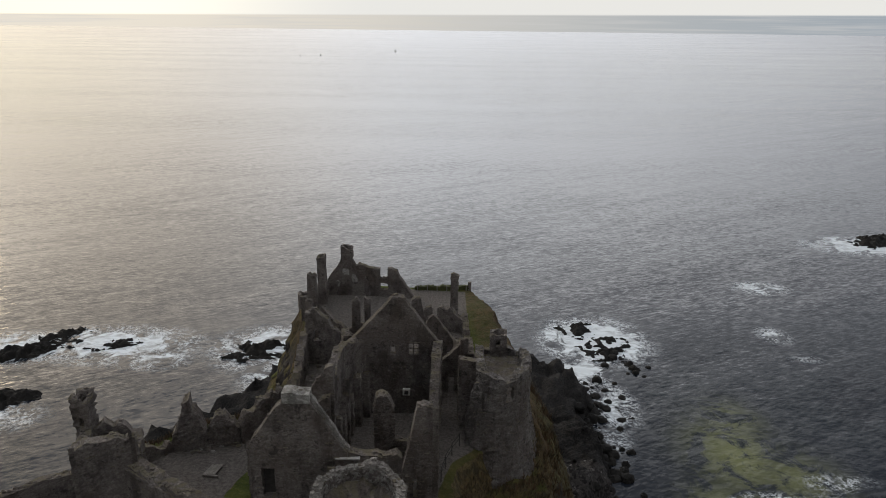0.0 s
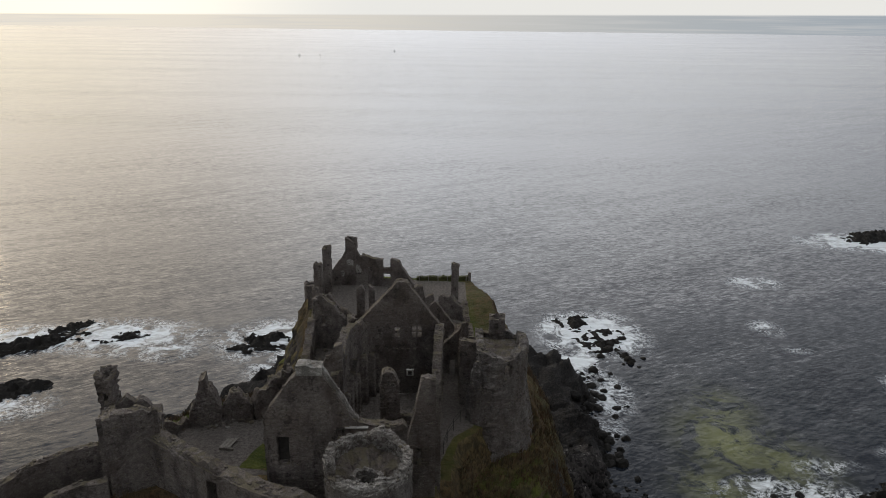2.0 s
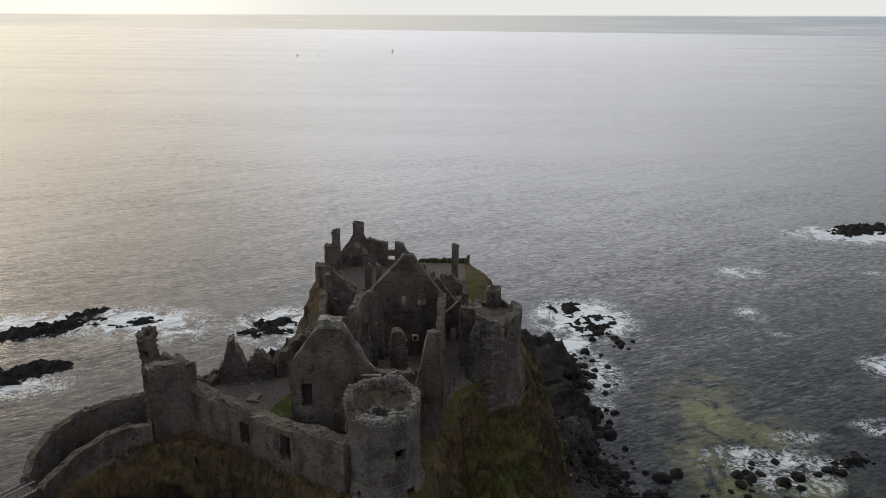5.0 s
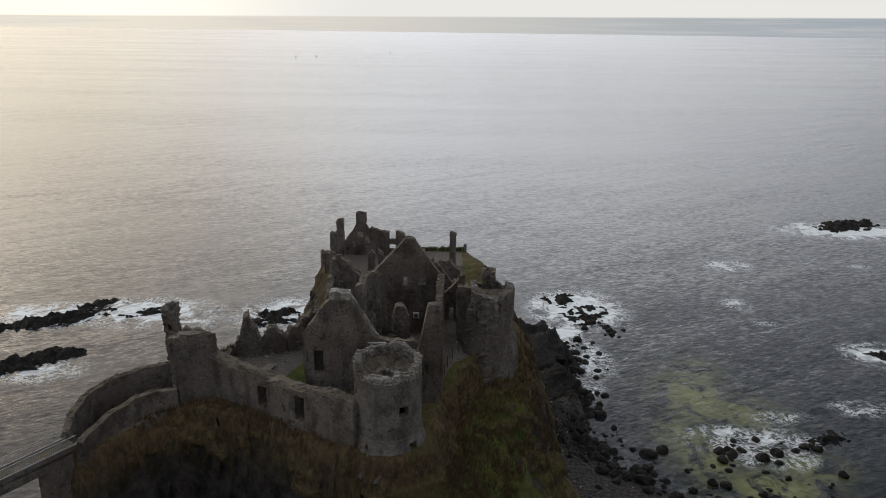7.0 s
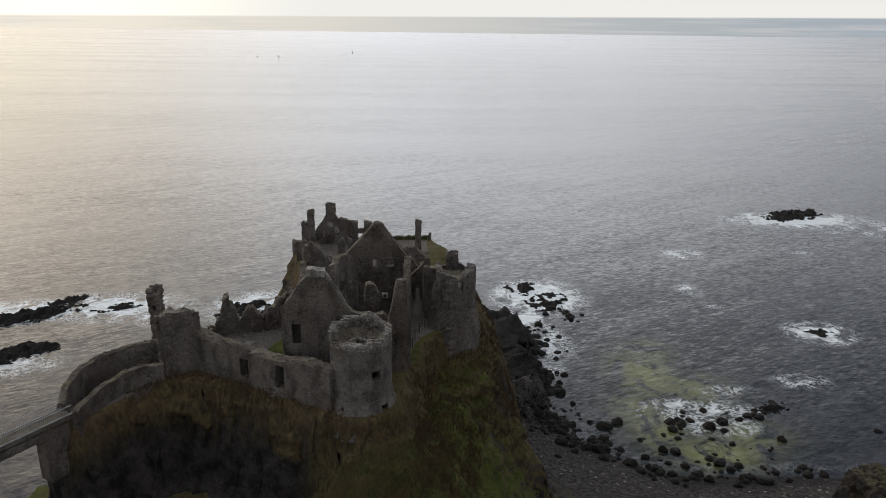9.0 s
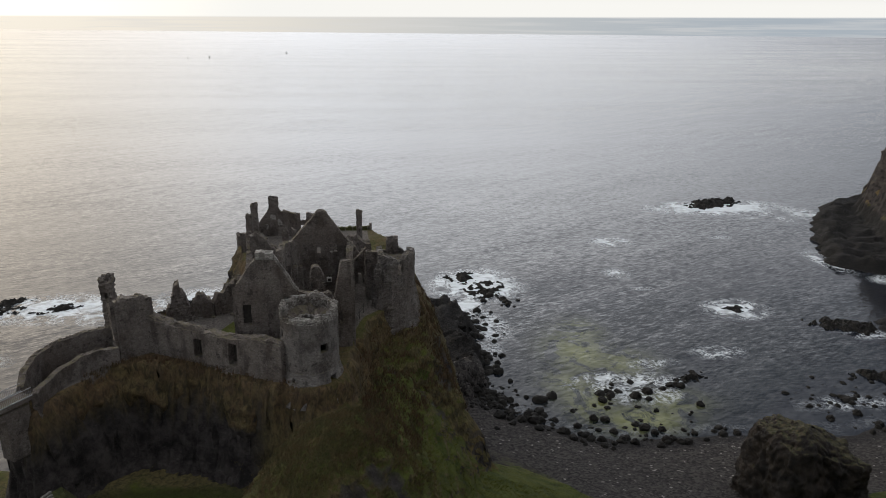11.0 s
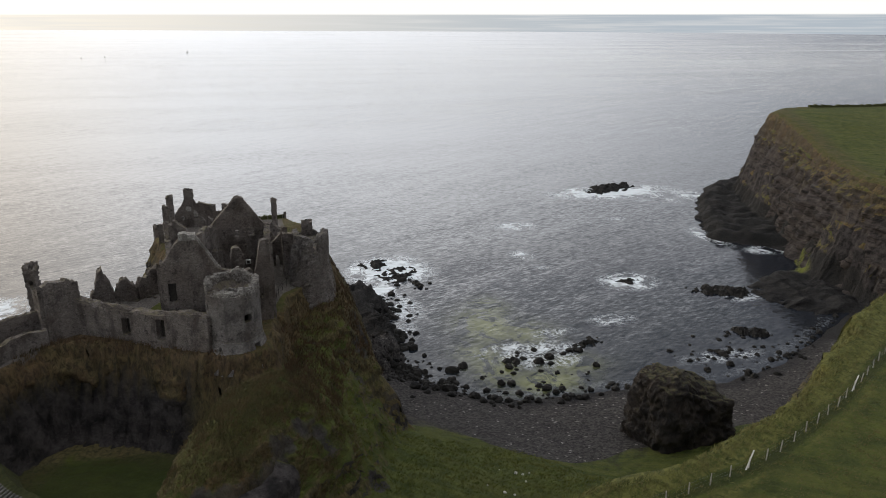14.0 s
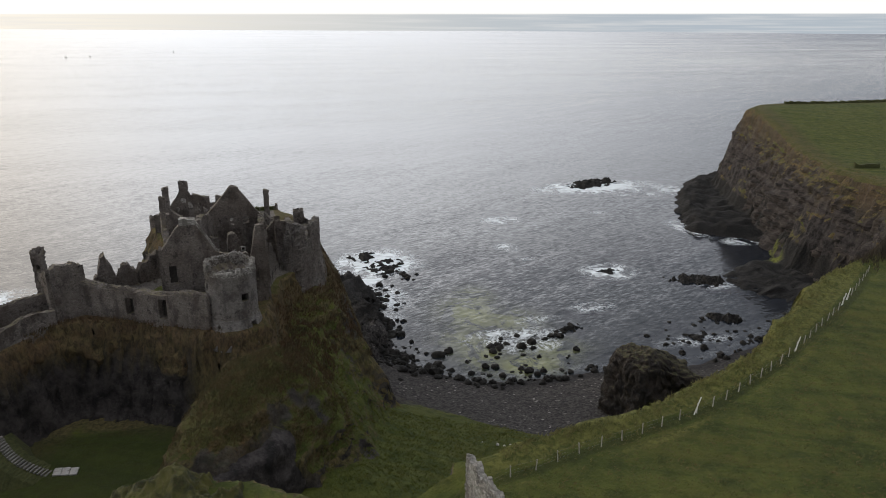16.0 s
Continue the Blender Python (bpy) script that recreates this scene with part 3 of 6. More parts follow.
def interp(s, rows):
    xs, zs = [r[0] for r in rows], [r[1] for r in rows]
    return float(np.interp(s, xs, zs))


def masonry(name, pts, tops, z0, parent, thick=1.0, holes=(), closed=False, cell=0.42, mat=None, ragged=0.3, batter=None, label="", seed=0, jit=0.05):
    """A rubble wall along pts; tops: rows of metres along it and the height of its head; holes: (from, to, sill, head); batter: (height where it
    begins, metres outward per metre down) on the wall's right-hand face."""
    rnd = np.random.default_rng(abs(hash((round(pts[0][0] * 10), round(pts[0][1] * 10), seed))) % 99991)
    P = [np.array(p, float) for p in pts] + ([np.array(pts[0], float)] if closed else [])
    lens = [np.linalg.norm(b - a) for a, b in zip(P, P[1:])]
    cum = np.concatenate([[0], np.cumsum(lens)])
    L = cum[-1]
    ss = set(np.linspace(0, L, max(2, int(round(L / cell)) + 1)).tolist())
    for h in holes:
        for e in h[:2]:
            near = min(ss, key=lambda q: abs(q - e))
            if 0 < near < L:
                ss.discard(near)
            ss.add(e)
    for cpos in cum[1:-1]:
        near = min(ss, key=lambda q: abs(q - cpos))
        if 0 < near < L and not any(abs(near - e) < 1e-6 for h in holes for e in h[:2]):
            ss.discard(near)
        ss.add(float(cpos))
    ss = sorted(ss)
    norms = [np.array([d[1], -d[0]]) / np.hypot(*d) for d in (b - a for a, b in zip(P, P[1:]))]

    def at(s):
        i = min(int(np.searchsorted(cum, s, side="right")) - 1, len(lens) - 1)
        p = P[i] + (P[i + 1] - P[i]) * (s - cum[i]) / lens[i]
        n = norms[i]
        if abs(s - cum[i]) < 1e-6 and (i > 0 or closed):
            n = norms[i] + norms[i - 1]
            n = n / np.hypot(*n) / max(0.5, np.hypot(*(norms[i] + norms[i - 1])) / 2)
        if closed and abs(s - L) < 1e-6:
            n = norms[0] + norms[-1]
            n = n / np.hypot(*n)
        return p, n

    # broken head: blocks of one to four cells stand at one height
    jag, left, step = [], 0, 0.0
    for s in ss:
        if left == 0:
            left, step = int(rnd.integers(1, 5)), rnd.uniform(-0.9, 0.9)
        left -= 1
        wave = fbm(np.array([s + seed * 31.7 + pts[0][0]]), np.array([pts[0][1]]), 1.3, 3, 3)[0] * 1.6
        jag.append(ragged * (wave + step + rnd.uniform(-0.2, 0.2)))
    if closed:
        jag[-1] = jag[0]
    top = [interp(s, tops) + j for s, j in zip(ss, jag)]
    zs = set(np.arange(z0, max(top) + cell, cell).tolist())
    for h in holes:
        for e in h[2:4]:
            near = min(zs, key=lambda q: abs(q - e))
            if near > z0:
                zs.discard(near)
            zs.add(e)
    zs = sorted(zs)
    nc, nr = len(ss) - 1, len(zs) - 1
    keep = np.zeros((nc, nr), bool)
    for i in range(nc):
        mt = max(top[i], top[i + 1])
        mid_s = (ss[i] + ss[i + 1]) / 2
        for j in range(nr):
            zc = (zs[j] + zs[j + 1]) / 2
            keep[i, j] = zs[j] < mt - 0.06 and not any(a < mid_s < b and c < zc < d for a, b, c, d in (h[:4] for h in holes))
    verts, idx = [], {}
    head = [next((k for k, z in enumerate(zs) if z >= tp - 0.05), nr) for tp in top]

    def vert(i, j, side):
        ii = 0 if closed and i == nc else i
        j = min(j, head[ii])
        key = (ii, j, side)
        if key not in idx:
            p, n = at(ss[ii])
            z = min(zs[j], top[ii])
            off = thick / 2 * (1 if side else -1)
            if batter and side and z < batter[0]:
                off += (batter[0] - z) * batter[1]
            jx, jy, jz = rnd.uniform(-jit, jit, 3)
            q = p + n * (off + jx)
            verts.append((q[0] + jy * 0.5, q[1] + jy * 0.5, z + (jz * 0.6 if 0 < j else 0)))
            idx[key] = len(verts) - 1
        return idx[key]

    faces = []
    for i in range(nc):
        for j in range(nr):
            if not keep[i, j]:
                continue
            a, b, c, d = (i, j), (i + 1, j), (i + 1, j + 1), (i, j + 1)
            faces.append([vert(*q, 1) for q in (a, b, c, d)])
            faces.append([vert(*q, 0) for q in (d, c, b, a)])
            left = (i - 1) % nc if closed else i - 1
            right = (i + 1) % nc if closed else i + 1
            for q0, q1, ni, nj in ((a, b, i, j - 1), (b, c, right, j), (c, d, i, j + 1), (d, a, left, j)):
                if not (0 <= ni < nc and 0 <= nj < nr and keep[ni, nj]):
                    faces.append([vert(*q1, 1), vert(*q0, 1), vert(*q0, 0), vert(*q1, 0)])
    clean = [g for g in (list(dict.fromkeys(f)) for f in faces) if len(g) > 2]

    def stone_block(s, off, z, long, deep, tall):
        """One loose or proud stone, long along the wall."""
        p, n = at(s)
        d = np.array((-n[1], n[0]))
        base = len(verts)
        for a, b, c in ((-1, -1, -1), (1, -1, -1), (1, 1, -1), (-1, 1, -1), (-1, -1, 1), (1, -1, 1), (1, 1, 1), (-1, 1, 1)):
            q = p + n * (off + 0.5 * deep * b * rnd.uniform(0.7, 1.0)) + d * 0.5 * long * a * rnd.uniform(0.65, 1.0)
            verts.append((q[0], q[1], z + 0.5 * tall * c * rnd.uniform(0.6, 1.0)))
        clean.extend([base + k for k in f] for f in ((3, 2, 1, 0), (4, 5, 6, 7), (0, 1, 5, 4), (1, 2, 6, 5), (2, 3, 7, 6), (3, 0, 4, 7)))

    if cell < 0.6 and mat is not DARK_VOID and ragged > 0.0:
        for i in range(nc):
            mid_s, tz = (ss[i] + ss[i + 1]) / 2, min(top[i], top[i + 1])
            if keep[i].any() and rnd.random() < 0.6:
                stone_block(mid_s, rnd.uniform(-0.38, 0.38) * thick, tz + 0.06, rnd.uniform(0.25, 0.55), rnd.uniform(0.2, 0.45), rnd.uniform(0.16, 0.4))
            for j in range(nr):
                zc = (zs[j] + zs[j + 1]) / 2
                if keep[i, j] and zc < tz - 0.3:
                    for side in (1, -1):
                        if rnd.random() < 0.22:
                            off = side * thick / 2 + (max(0.0, batter[0] - zc) * batter[1] if batter and side > 0 else 0.0)
                            stone_block(mid_s, off, zc, rnd.uniform(0.22, 0.6), rnd.uniform(0.1, 0.24), rnd.uniform(0.14, 0.3))
    ob = link_mesh(name, verts, clean, mat or STONE)
    return under(ob, parent, label) if parent else ob


def ring(cx, cy, r, n=40, start=0.0, turn=2 * math.pi):
    return [(cx + r * math.cos(start + turn * k / n), cy + r * math.sin(start + turn * k / n)) for k in range(n)]


# ---- ground and sea ----
def axis(*runs):
    out = []
    for a, b, step in runs:
        out.extend(np.arange(a, b - 1e-6, step).tolist())
    return np.array(out + [runs[-1][1]])


def sheet(name, xs, ys, height, mat, keep=None, wobble=0.0):
    X, Y = np.meshgrid(xs, ys)
    Z = height(X, Y)
    if wobble:
        steep = np.clip(np.hypot(*np.gradient(Z)) / 0.8, 0, 1)
        X = X + wobble * steep * fbm(X + 3 * Z, Y - 2 * Z, 2.8, 4, 21)
        Y = Y + wobble * steep * fbm(X - 2 * Z, Y + 3 * Z, 2.8, 4, 27)
    ny, nx = X.shape
    q = np.arange(nx * ny).reshape(ny, nx)
    f = np.stack([q[:-1, :-1], q[:-1, 1:], q[1:, 1:], q[1:, :-1]], -1).reshape(-1, 4)
    v = np.stack([X, Y, Z], -1).reshape(-1, 3)
    if keep is not None:
        f = f[keep(v[f])]
        used = np.unique(f)
        remap = np.zeros(len(v), int)
        remap[used] = np.arange(len(used))
        v, f = v[used], remap[f]
    me = bpy.data.meshes.new(name)
    me.from_pydata(v.tolist(), [], f.tolist())
    me.materials.append(mat)
    me.polygons.foreach_set("use_smooth", [True] * len(me.polygons))
    return new(name, me), v


def attribute(ob, name, values):
    a = ob.data.attributes.new(name, "FLOAT", "POINT")
    a.data.foreach_set("value", np.ascontiguousarray(values, dtype=np.float32))


ground, gv = sheet("ground", axis((-500, -80, 30), (-80, -48, 2.5), (-48, 96, 0.55), (96, 270, 1.2), (270, 330, 4), (330, 1500, 60)),
                   axis((-700, -90, 40), (-90, -40, 2.5), (-40, 128, 0.55), (128, 275, 1.2), (275, 300, 5)),
                   land, GROUND, keep=lambda c: c[:, :, 2].max(1) > -1.2, wobble=1.3)
tagged(ground, "steep green turf, brown tussock and dark basalt above the sea", "ground", kind="structure")
bx, by = gv[:, 0], gv[:, 1]
attribute(ground, "beach", 1 - smooth(sdist(bx, by, [(20, 112), (18, 94), (21, 82), (25.5, 75.5), (29.3, 70.3), (33, 64.5), (36, 55.5), (39.6, 50.2), (44.2, 47.8), (49.2, 46.6), (56, 47.8), (62, 50), (75, 47),
                                                     (95, 52), (118, 62), (140, 78), (150, 86), (138, 93), (120, 90), (50, 88), (30, 108)]), -1.0, 1.0))
inner = np.maximum(sdist(bx, by, CASTLE) + 1.3, 55.5 - by)
inner = np.minimum(inner, sdist(bx, by, [(-42, 46), (-38.5, 45), (-33, 51), (-27, 54.5), (-19.5, 54), (-18.5, 60), (-33, 58), (-40, 53)]))
inner = np.maximum(inner, bx - 3.4)
LAWN = [(-21.4, 56.6), (-20.4, 60.0), (-18.6, 64.0), (-16.6, 63.0), (-16.4, 56.0)]
inner = np.maximum(inner, -sdist(bx, by, LAWN))
attribute(ground, "court", 1 - smooth(inner, -0.6, 0.6))
fd = segdist(bx, by, FENCE_LINE)
out = sdist(bx, by, MAINLAND)
# last term darkens the hollow under the crag: its shade as turf colour
attribute(ground, "verge_and_shade", smooth(bx, 11, 15) * smooth(bx, 86, 78) * (smooth(out, -5.0, -3.2) * smooth(out, 3.5, 1.0) * smooth(fd, 0.2, 1.1) - 0.8 * smooth(fd, 1.3, 0.4)) - 0.75 * smooth(bx, -12, -17) * smooth(by, 16, 22) * smooth(by, 46, 42) * smooth(gv[:, 2], 27, 24) * smooth(bx, -60, -50))
# bare rock: positive round the castle, negative on the bedded headland cliff
cd, md = sdist(bx, by, CASTLE), sdist(bx, by, MAINLAND)
crag = smooth(cd, 3.6, 5.2) * smooth(by, 60, 52) * smooth(bx, -3, -9) * smooth(gv[:, 2], 35.0, 32.5) * smooth(gv[:, 2], 22.5, 25) * smooth(crest(bx, by, KNOLL)[0], 10, 13)
spot = lambda x, y, r, k=1.0: k * np.exp(-((bx - x) ** 2 + (by - y) ** 2) / r ** 2)
for k_x, k_y, k_r in ROCKY:
    crag = np.maximum(crag, spot(k_x, k_y, 0.95 * k_r, 1.15))
crag = np.maximum(crag, 0.75 * smooth(by, 84, 92) * smooth(bx, 8, 12) * smooth(gv[:, 2], 24, 14))
attribute(ground, "heath", smooth(gv[:, 2], 31.0, 33.5) * smooth(cd, 5.0, 3.0) * smooth(cd, -5.0, -3.0) * (0.9 * smooth(by, 62, 54) * smooth(bx, 3, -2) + 0.7 * smooth(bx, -14, -18) * smooth(by, 70, 76) + 0.65 * smooth(bx, -2, 3) * smooth(by, 82, 74) + 0.85 * smooth(bx, 2, 4) * smooth(by, 84, 90)) + 0.6 * smooth(bx, 150, 170) * smooth(md, -9, -3) * smooth(md, 8, 3)
          + 0.8 * smooth(crest(bx, by, KNOLL)[0], 8, 3) * smooth(by, 40, 34) * (0.5 + fbm(bx, by, 4, 3, 71)))
hill = crest(bx, by, KNOLL)[0]
attribute(ground, "turfy", np.maximum(0.85 * smooth(bx, -1, 3) * smooth(by, 88, 80) * smooth(cd, 14, 10) * smooth(cd, -0.5, 0.8) * smooth(gv[:, 2], 10, 15),
                                      0.9 * smooth(hill, 13, 9) * smooth(gv[:, 2], 22, 25)) * (1 - np.clip(1.2 * crag, 0, 1)))
attribute(ground, "cliff", crag - 0.78 * smooth(bx, 95, 150) * smooth(md, 2.0, 5.0) * smooth(gv[:, 2], 4, 9))
rim = np.minimum(np.minimum(sdist(bx, by, APRON), sdist(bx, by, SHELF)), sdist(bx, by, REEF))
attribute(ground, "shore", np.maximum((1 - smooth(rim, 0.0, 6.0)) * (1 - smooth(gv[:, 2], 6.0, 12.0)), smooth(bx, 138, 148) * smooth(gv[:, 2], 5.0, 3.0)))
attribute(ground, "alga", (gv[:, 2] < 4.5) * np.exp(-((bx - 185) ** 2 + (by - 144) ** 2) / 22) + (gv[:, 2] < 3) * np.exp(-((bx - 178) ** 2 + (by - 137) ** 2) / 8))
attribute(ground, "lush", (1 - smooth(sdist(bx, by, MAINLAND), -1, 3)) * smooth(bx, 0, 14) + 0.9 * np.exp(-((bx - 20) ** 2 + (by - 36) ** 2) / 500) + 0.3 * np.exp(-((bx + 4) ** 2 + (by - 31) ** 2) / 110)
          - 1.0 * smooth(cd, 9, 2) * smooth(by, 70, 55) * smooth(bx, -2, -8) + 0.12 * smooth(cd, 12, 6) * smooth(bx, 0, 4) * smooth(by, 84, 74)
          - 0.3 * np.exp(-((bx + 28) ** 2 + (by - 32) ** 2) / 260) + 1.2 * (sdist(bx, by, LAWN) < 0) + 0.8 * np.exp(-((bx - 7) ** 2 + (by - 44) ** 2) / 45) - 0.9 * np.exp(-((bx - 0.3) ** 2 + (by - 49) ** 2) / 22))

def crag_sheet(name, line, top, foot, profile, rough, step, seed, label, beds=0.0, cliff=1.0, heath=0.9, brow=0.72):
    """A rock face hung along a line, its right-hand side outward; top and foot: rows of metres along it and heights; profile: rows of the share of the
    height from the foot and metres outward."""
    P = [np.array(q, float) for q in line]
    seg = [float(np.linalg.norm(b - a)) for a, b in zip(P, P[1:])]
    cum = np.concatenate([[0], np.cumsum(seg)])
    n = int(cum[-1] / step)
    rows = int((max(r[1] for r in top) - min(r[1] for r in foot)) / step)
    ss = np.linspace(0, cum[-1], n)
    cx, cy = np.interp(ss, cum, [q[0] for q in P]), np.interp(ss, cum, [q[1] for q in P])
    soft = lambda a: np.convolve(np.pad(a, 6, mode="edge"), np.ones(13) / 13, "valid")
    dx, dy = soft(np.gradient(cx)), soft(np.gradient(cy))
    ln = np.hypot(dx, dy)
    nx, ny = dy / ln, -dx / ln
    zt, zf = np.interp(ss, [r[0] for r in top], [r[1] for r in top]), np.interp(ss, [r[0] for r in foot], [r[1] for r in foot])
    verts, faces = [], []
    for j in range(rows + 1):
        f = j / rows
        out = float(np.interp(f, [r[0] for r in profile], [r[1] for r in profile]))
        for i in range(n):
            z = zf[i] + (zt[i] - zf[i]) * f
            q = Vector((cx[i] * 0.16 + seed, cy[i] * 0.16, z * 0.13))
            a = noise.fractal(q, 0.8, 2.0, 3) * 1.5 + 0.8 * noise.noise(q * 1.7 + Vector((3, 1, 7)))
            b = noise.ridged_multi_fractal(q * 2.3, 0.9, 2.0, 5, 1.0, 2.0) - 1.1
            c = noise.noise(q * 9.0) * 0.35
            o = out + rough * (a + 0.42 * b + c) * min(1.0, 3.0 * (1.02 - f))
            if beds:
                o += beds * (noise.noise(Vector((ss[i] * 0.03, seed, z * 0.75 + 0.05 * ss[i]))) + 0.6 * noise.noise(Vector((ss[i] * 0.06, seed, z * 1.9 + 0.1 * ss[i]))))
            verts.append((cx[i] + nx[i] * o, cy[i] + ny[i] * o, z + 0.3 * rough * noise.noise(q * 5.0)))
            if i and j:
                k = j * n + i
                faces.append((k - n - 1, k - n, k, k - 1))
    ob = link_mesh(name, verts, faces, GROUND, True)
    v = np.array(verts)
    share = np.repeat(np.arange(rows + 1) / rows, n)
    attribute(ob, "cliff", np.full(len(v), cliff) * (1 - smooth(share + 0.3 * fbm(v[:, 0] + 2 * v[:, 1], v[:, 2], 5, 4, seed), brow, brow + 0.12)))
    attribute(ob, "heath", heath * smooth(share + 0.3 * fbm(v[:, 0] + 2 * v[:, 1], v[:, 2], 5, 4, seed), brow - 0.02, brow + 0.1))
    return tagged(ob, label, "cliff", kind="structure")


crag_sheet("cliff_south", [(-42.5, 42.5), (-38.6, 43.6), (-36.6, 47.2), (-33.6, 50.4), (-29.5, 51.6), (-20.5, 48.6), (-15, 45.4), (-11, 43.2), (-7, 41.6)],
           [(0, 35.6), (10, 36.4), (30, 36.4), (45, 34.6)], [(0, 20.5), (45, 20.5)],
           [(0, 2.4), (0.2, 1.2), (0.5, 0.7), (0.66, 1.0), (0.8, 1.1), (0.93, 0.5), (1.0, -1.2)], 1.0, 0.33, 5, "dark basalt crag with russet heath hanging over its brow")
crag_sheet("knoll_crag", [(-11.8, 18.4), (-9.5, 17.8), (-6, 18.9), (-3.6, 20.4), (-2.0, 22.4), (-1.3, 25.0)],
           [(0, 28.8), (3, 29.9), (8, 30.0), (14, 30.4)], [(0, 21), (14, 22)],
           [(0, 3.0), (0.4, 2.2), (0.75, 1.5), (0.9, 0.9), (1.0, -1.0)], 0.7, 0.33, 9, "dark broken rock face at the end of the grassy knoll", heath=0.4, brow=0.95)

crag_sheet("headland_cliff", [(275, 243.5), (262, 244.2), (248, 241.5), (237, 233), (220, 196), (203, 161), (191, 131), (188, 101), (172, 80)],
           [(0, 41.6), (42, 41.6), (80, 38.6), (119, 34.8), (200, 33.8)], [(0, -1), (200, -1)],
           [(0, 13.5), (0.15, 11), (0.5, 8), (0.75, 5.2), (0.9, 2.8), (0.965, 0.6), (1.0, -2.2)], 1.5, 0.85, 31,
           "layered dark basalt sea cliff with turf on its upper ledges", 1.1, -0.8, 0.25)

# breaking water: x, y, reach along x and y, strength
SURF = [(64, 103, 17, 6, .5), (58, 106, 6, 2.6, .8), (74, 112, 8, 3, .5), (114, 143, 9, 7, 1.), (94.5, 116, 8, 4, .6), (101, 213, 9, 6, .75), (90, 177, 5, 6, .55), (148, 214, 6, 3, .45),
        (191, 242, 4, 12, .65), (171, 260, 27, 11, 1.5), (192, 262, 9, 5, .7), (186, 246, 14, 3, .5), (176, 240, 8, 3, .45), (142, 122, 8, 4, .5), (184, 161, 10, 5, .8), (40, 172, 12, 13, 1.4),
        (34, 155, 7, 6, 1.15), (36, 139, 7, 11, .75), (35, 124, 5, 8, .4), (92, 163, 5, 3, .4), (-86, 166, 20, 10, 1.), (-72, 158, 9, 6, .7),
        (-98, 130, 12, 7, .7), (-112, 163, 18, 9, .85), (-46, 165, 13, 12, .95), (-40, 152, 9, 12, .65), (66, 97, 10, 5, .55), (110, 88, 14, 4, .45),
        (205, 245, 9, 14, .7), (172, 182, 6, 14, .7)]


def sea_height(x, y):
    near = smooth(np.hypot(x - 40, y - 150), 420, 120)
    return near * 0.16 * fbm(x * 0.6, y + 0.2 * x, 11, 3, 41) - (1 - near) * 0.05


sea, sv = sheet("water", axis((-5000, -1000, 400), (-1000, -160, 60), (-160, 260, 1.3), (260, 1000, 60), (1000, 5000, 400)),
                axis((-900, 60, 80), (60, 300, 1.3), (300, 1000, 40), (1000, 4720, 220)), sea_height, SEA)
tagged(sea, "calm grey evening sea with small waves and white surf", "sea", kind="structure")
wx, wy = sv[:, 0], sv[:, 1]
foam = np.zeros(len(sv))
for fx, fy, rx, ry, k in SURF:
    foam = np.maximum(foam, k * np.exp(-(((wx - fx) / rx) ** 2 + ((wy - fy) / ry) ** 2)))
wl = land(wx, wy)
foam = np.maximum(foam, 0.2 * np.exp(-((wl + 0.5) / 0.6) ** 2) * (np.hypot(wx - 40, wy - 150) < 260))
attribute(sea, "foam", foam)
pale = np.zeros(len(sv))
for fx, fy, rx, ry, k in [(61, 87, 9, 5, 1.0), (52, 96, 6, 10, .7), (58, 120, 8, 12, .75), (66, 113, 8, 8, .6), (50, 105, 6, 6, .6), (62, 133, 6, 8, .5), (70, 93, 8, 6, .6)]:
    pale = np.maximum(pale, k * np.exp(-(((wx - fx) / rx) ** 2 + ((wy - fy) / ry) ** 2)))
attribute(sea, "shallow", np.clip(pale * 1.15, 0, 1))


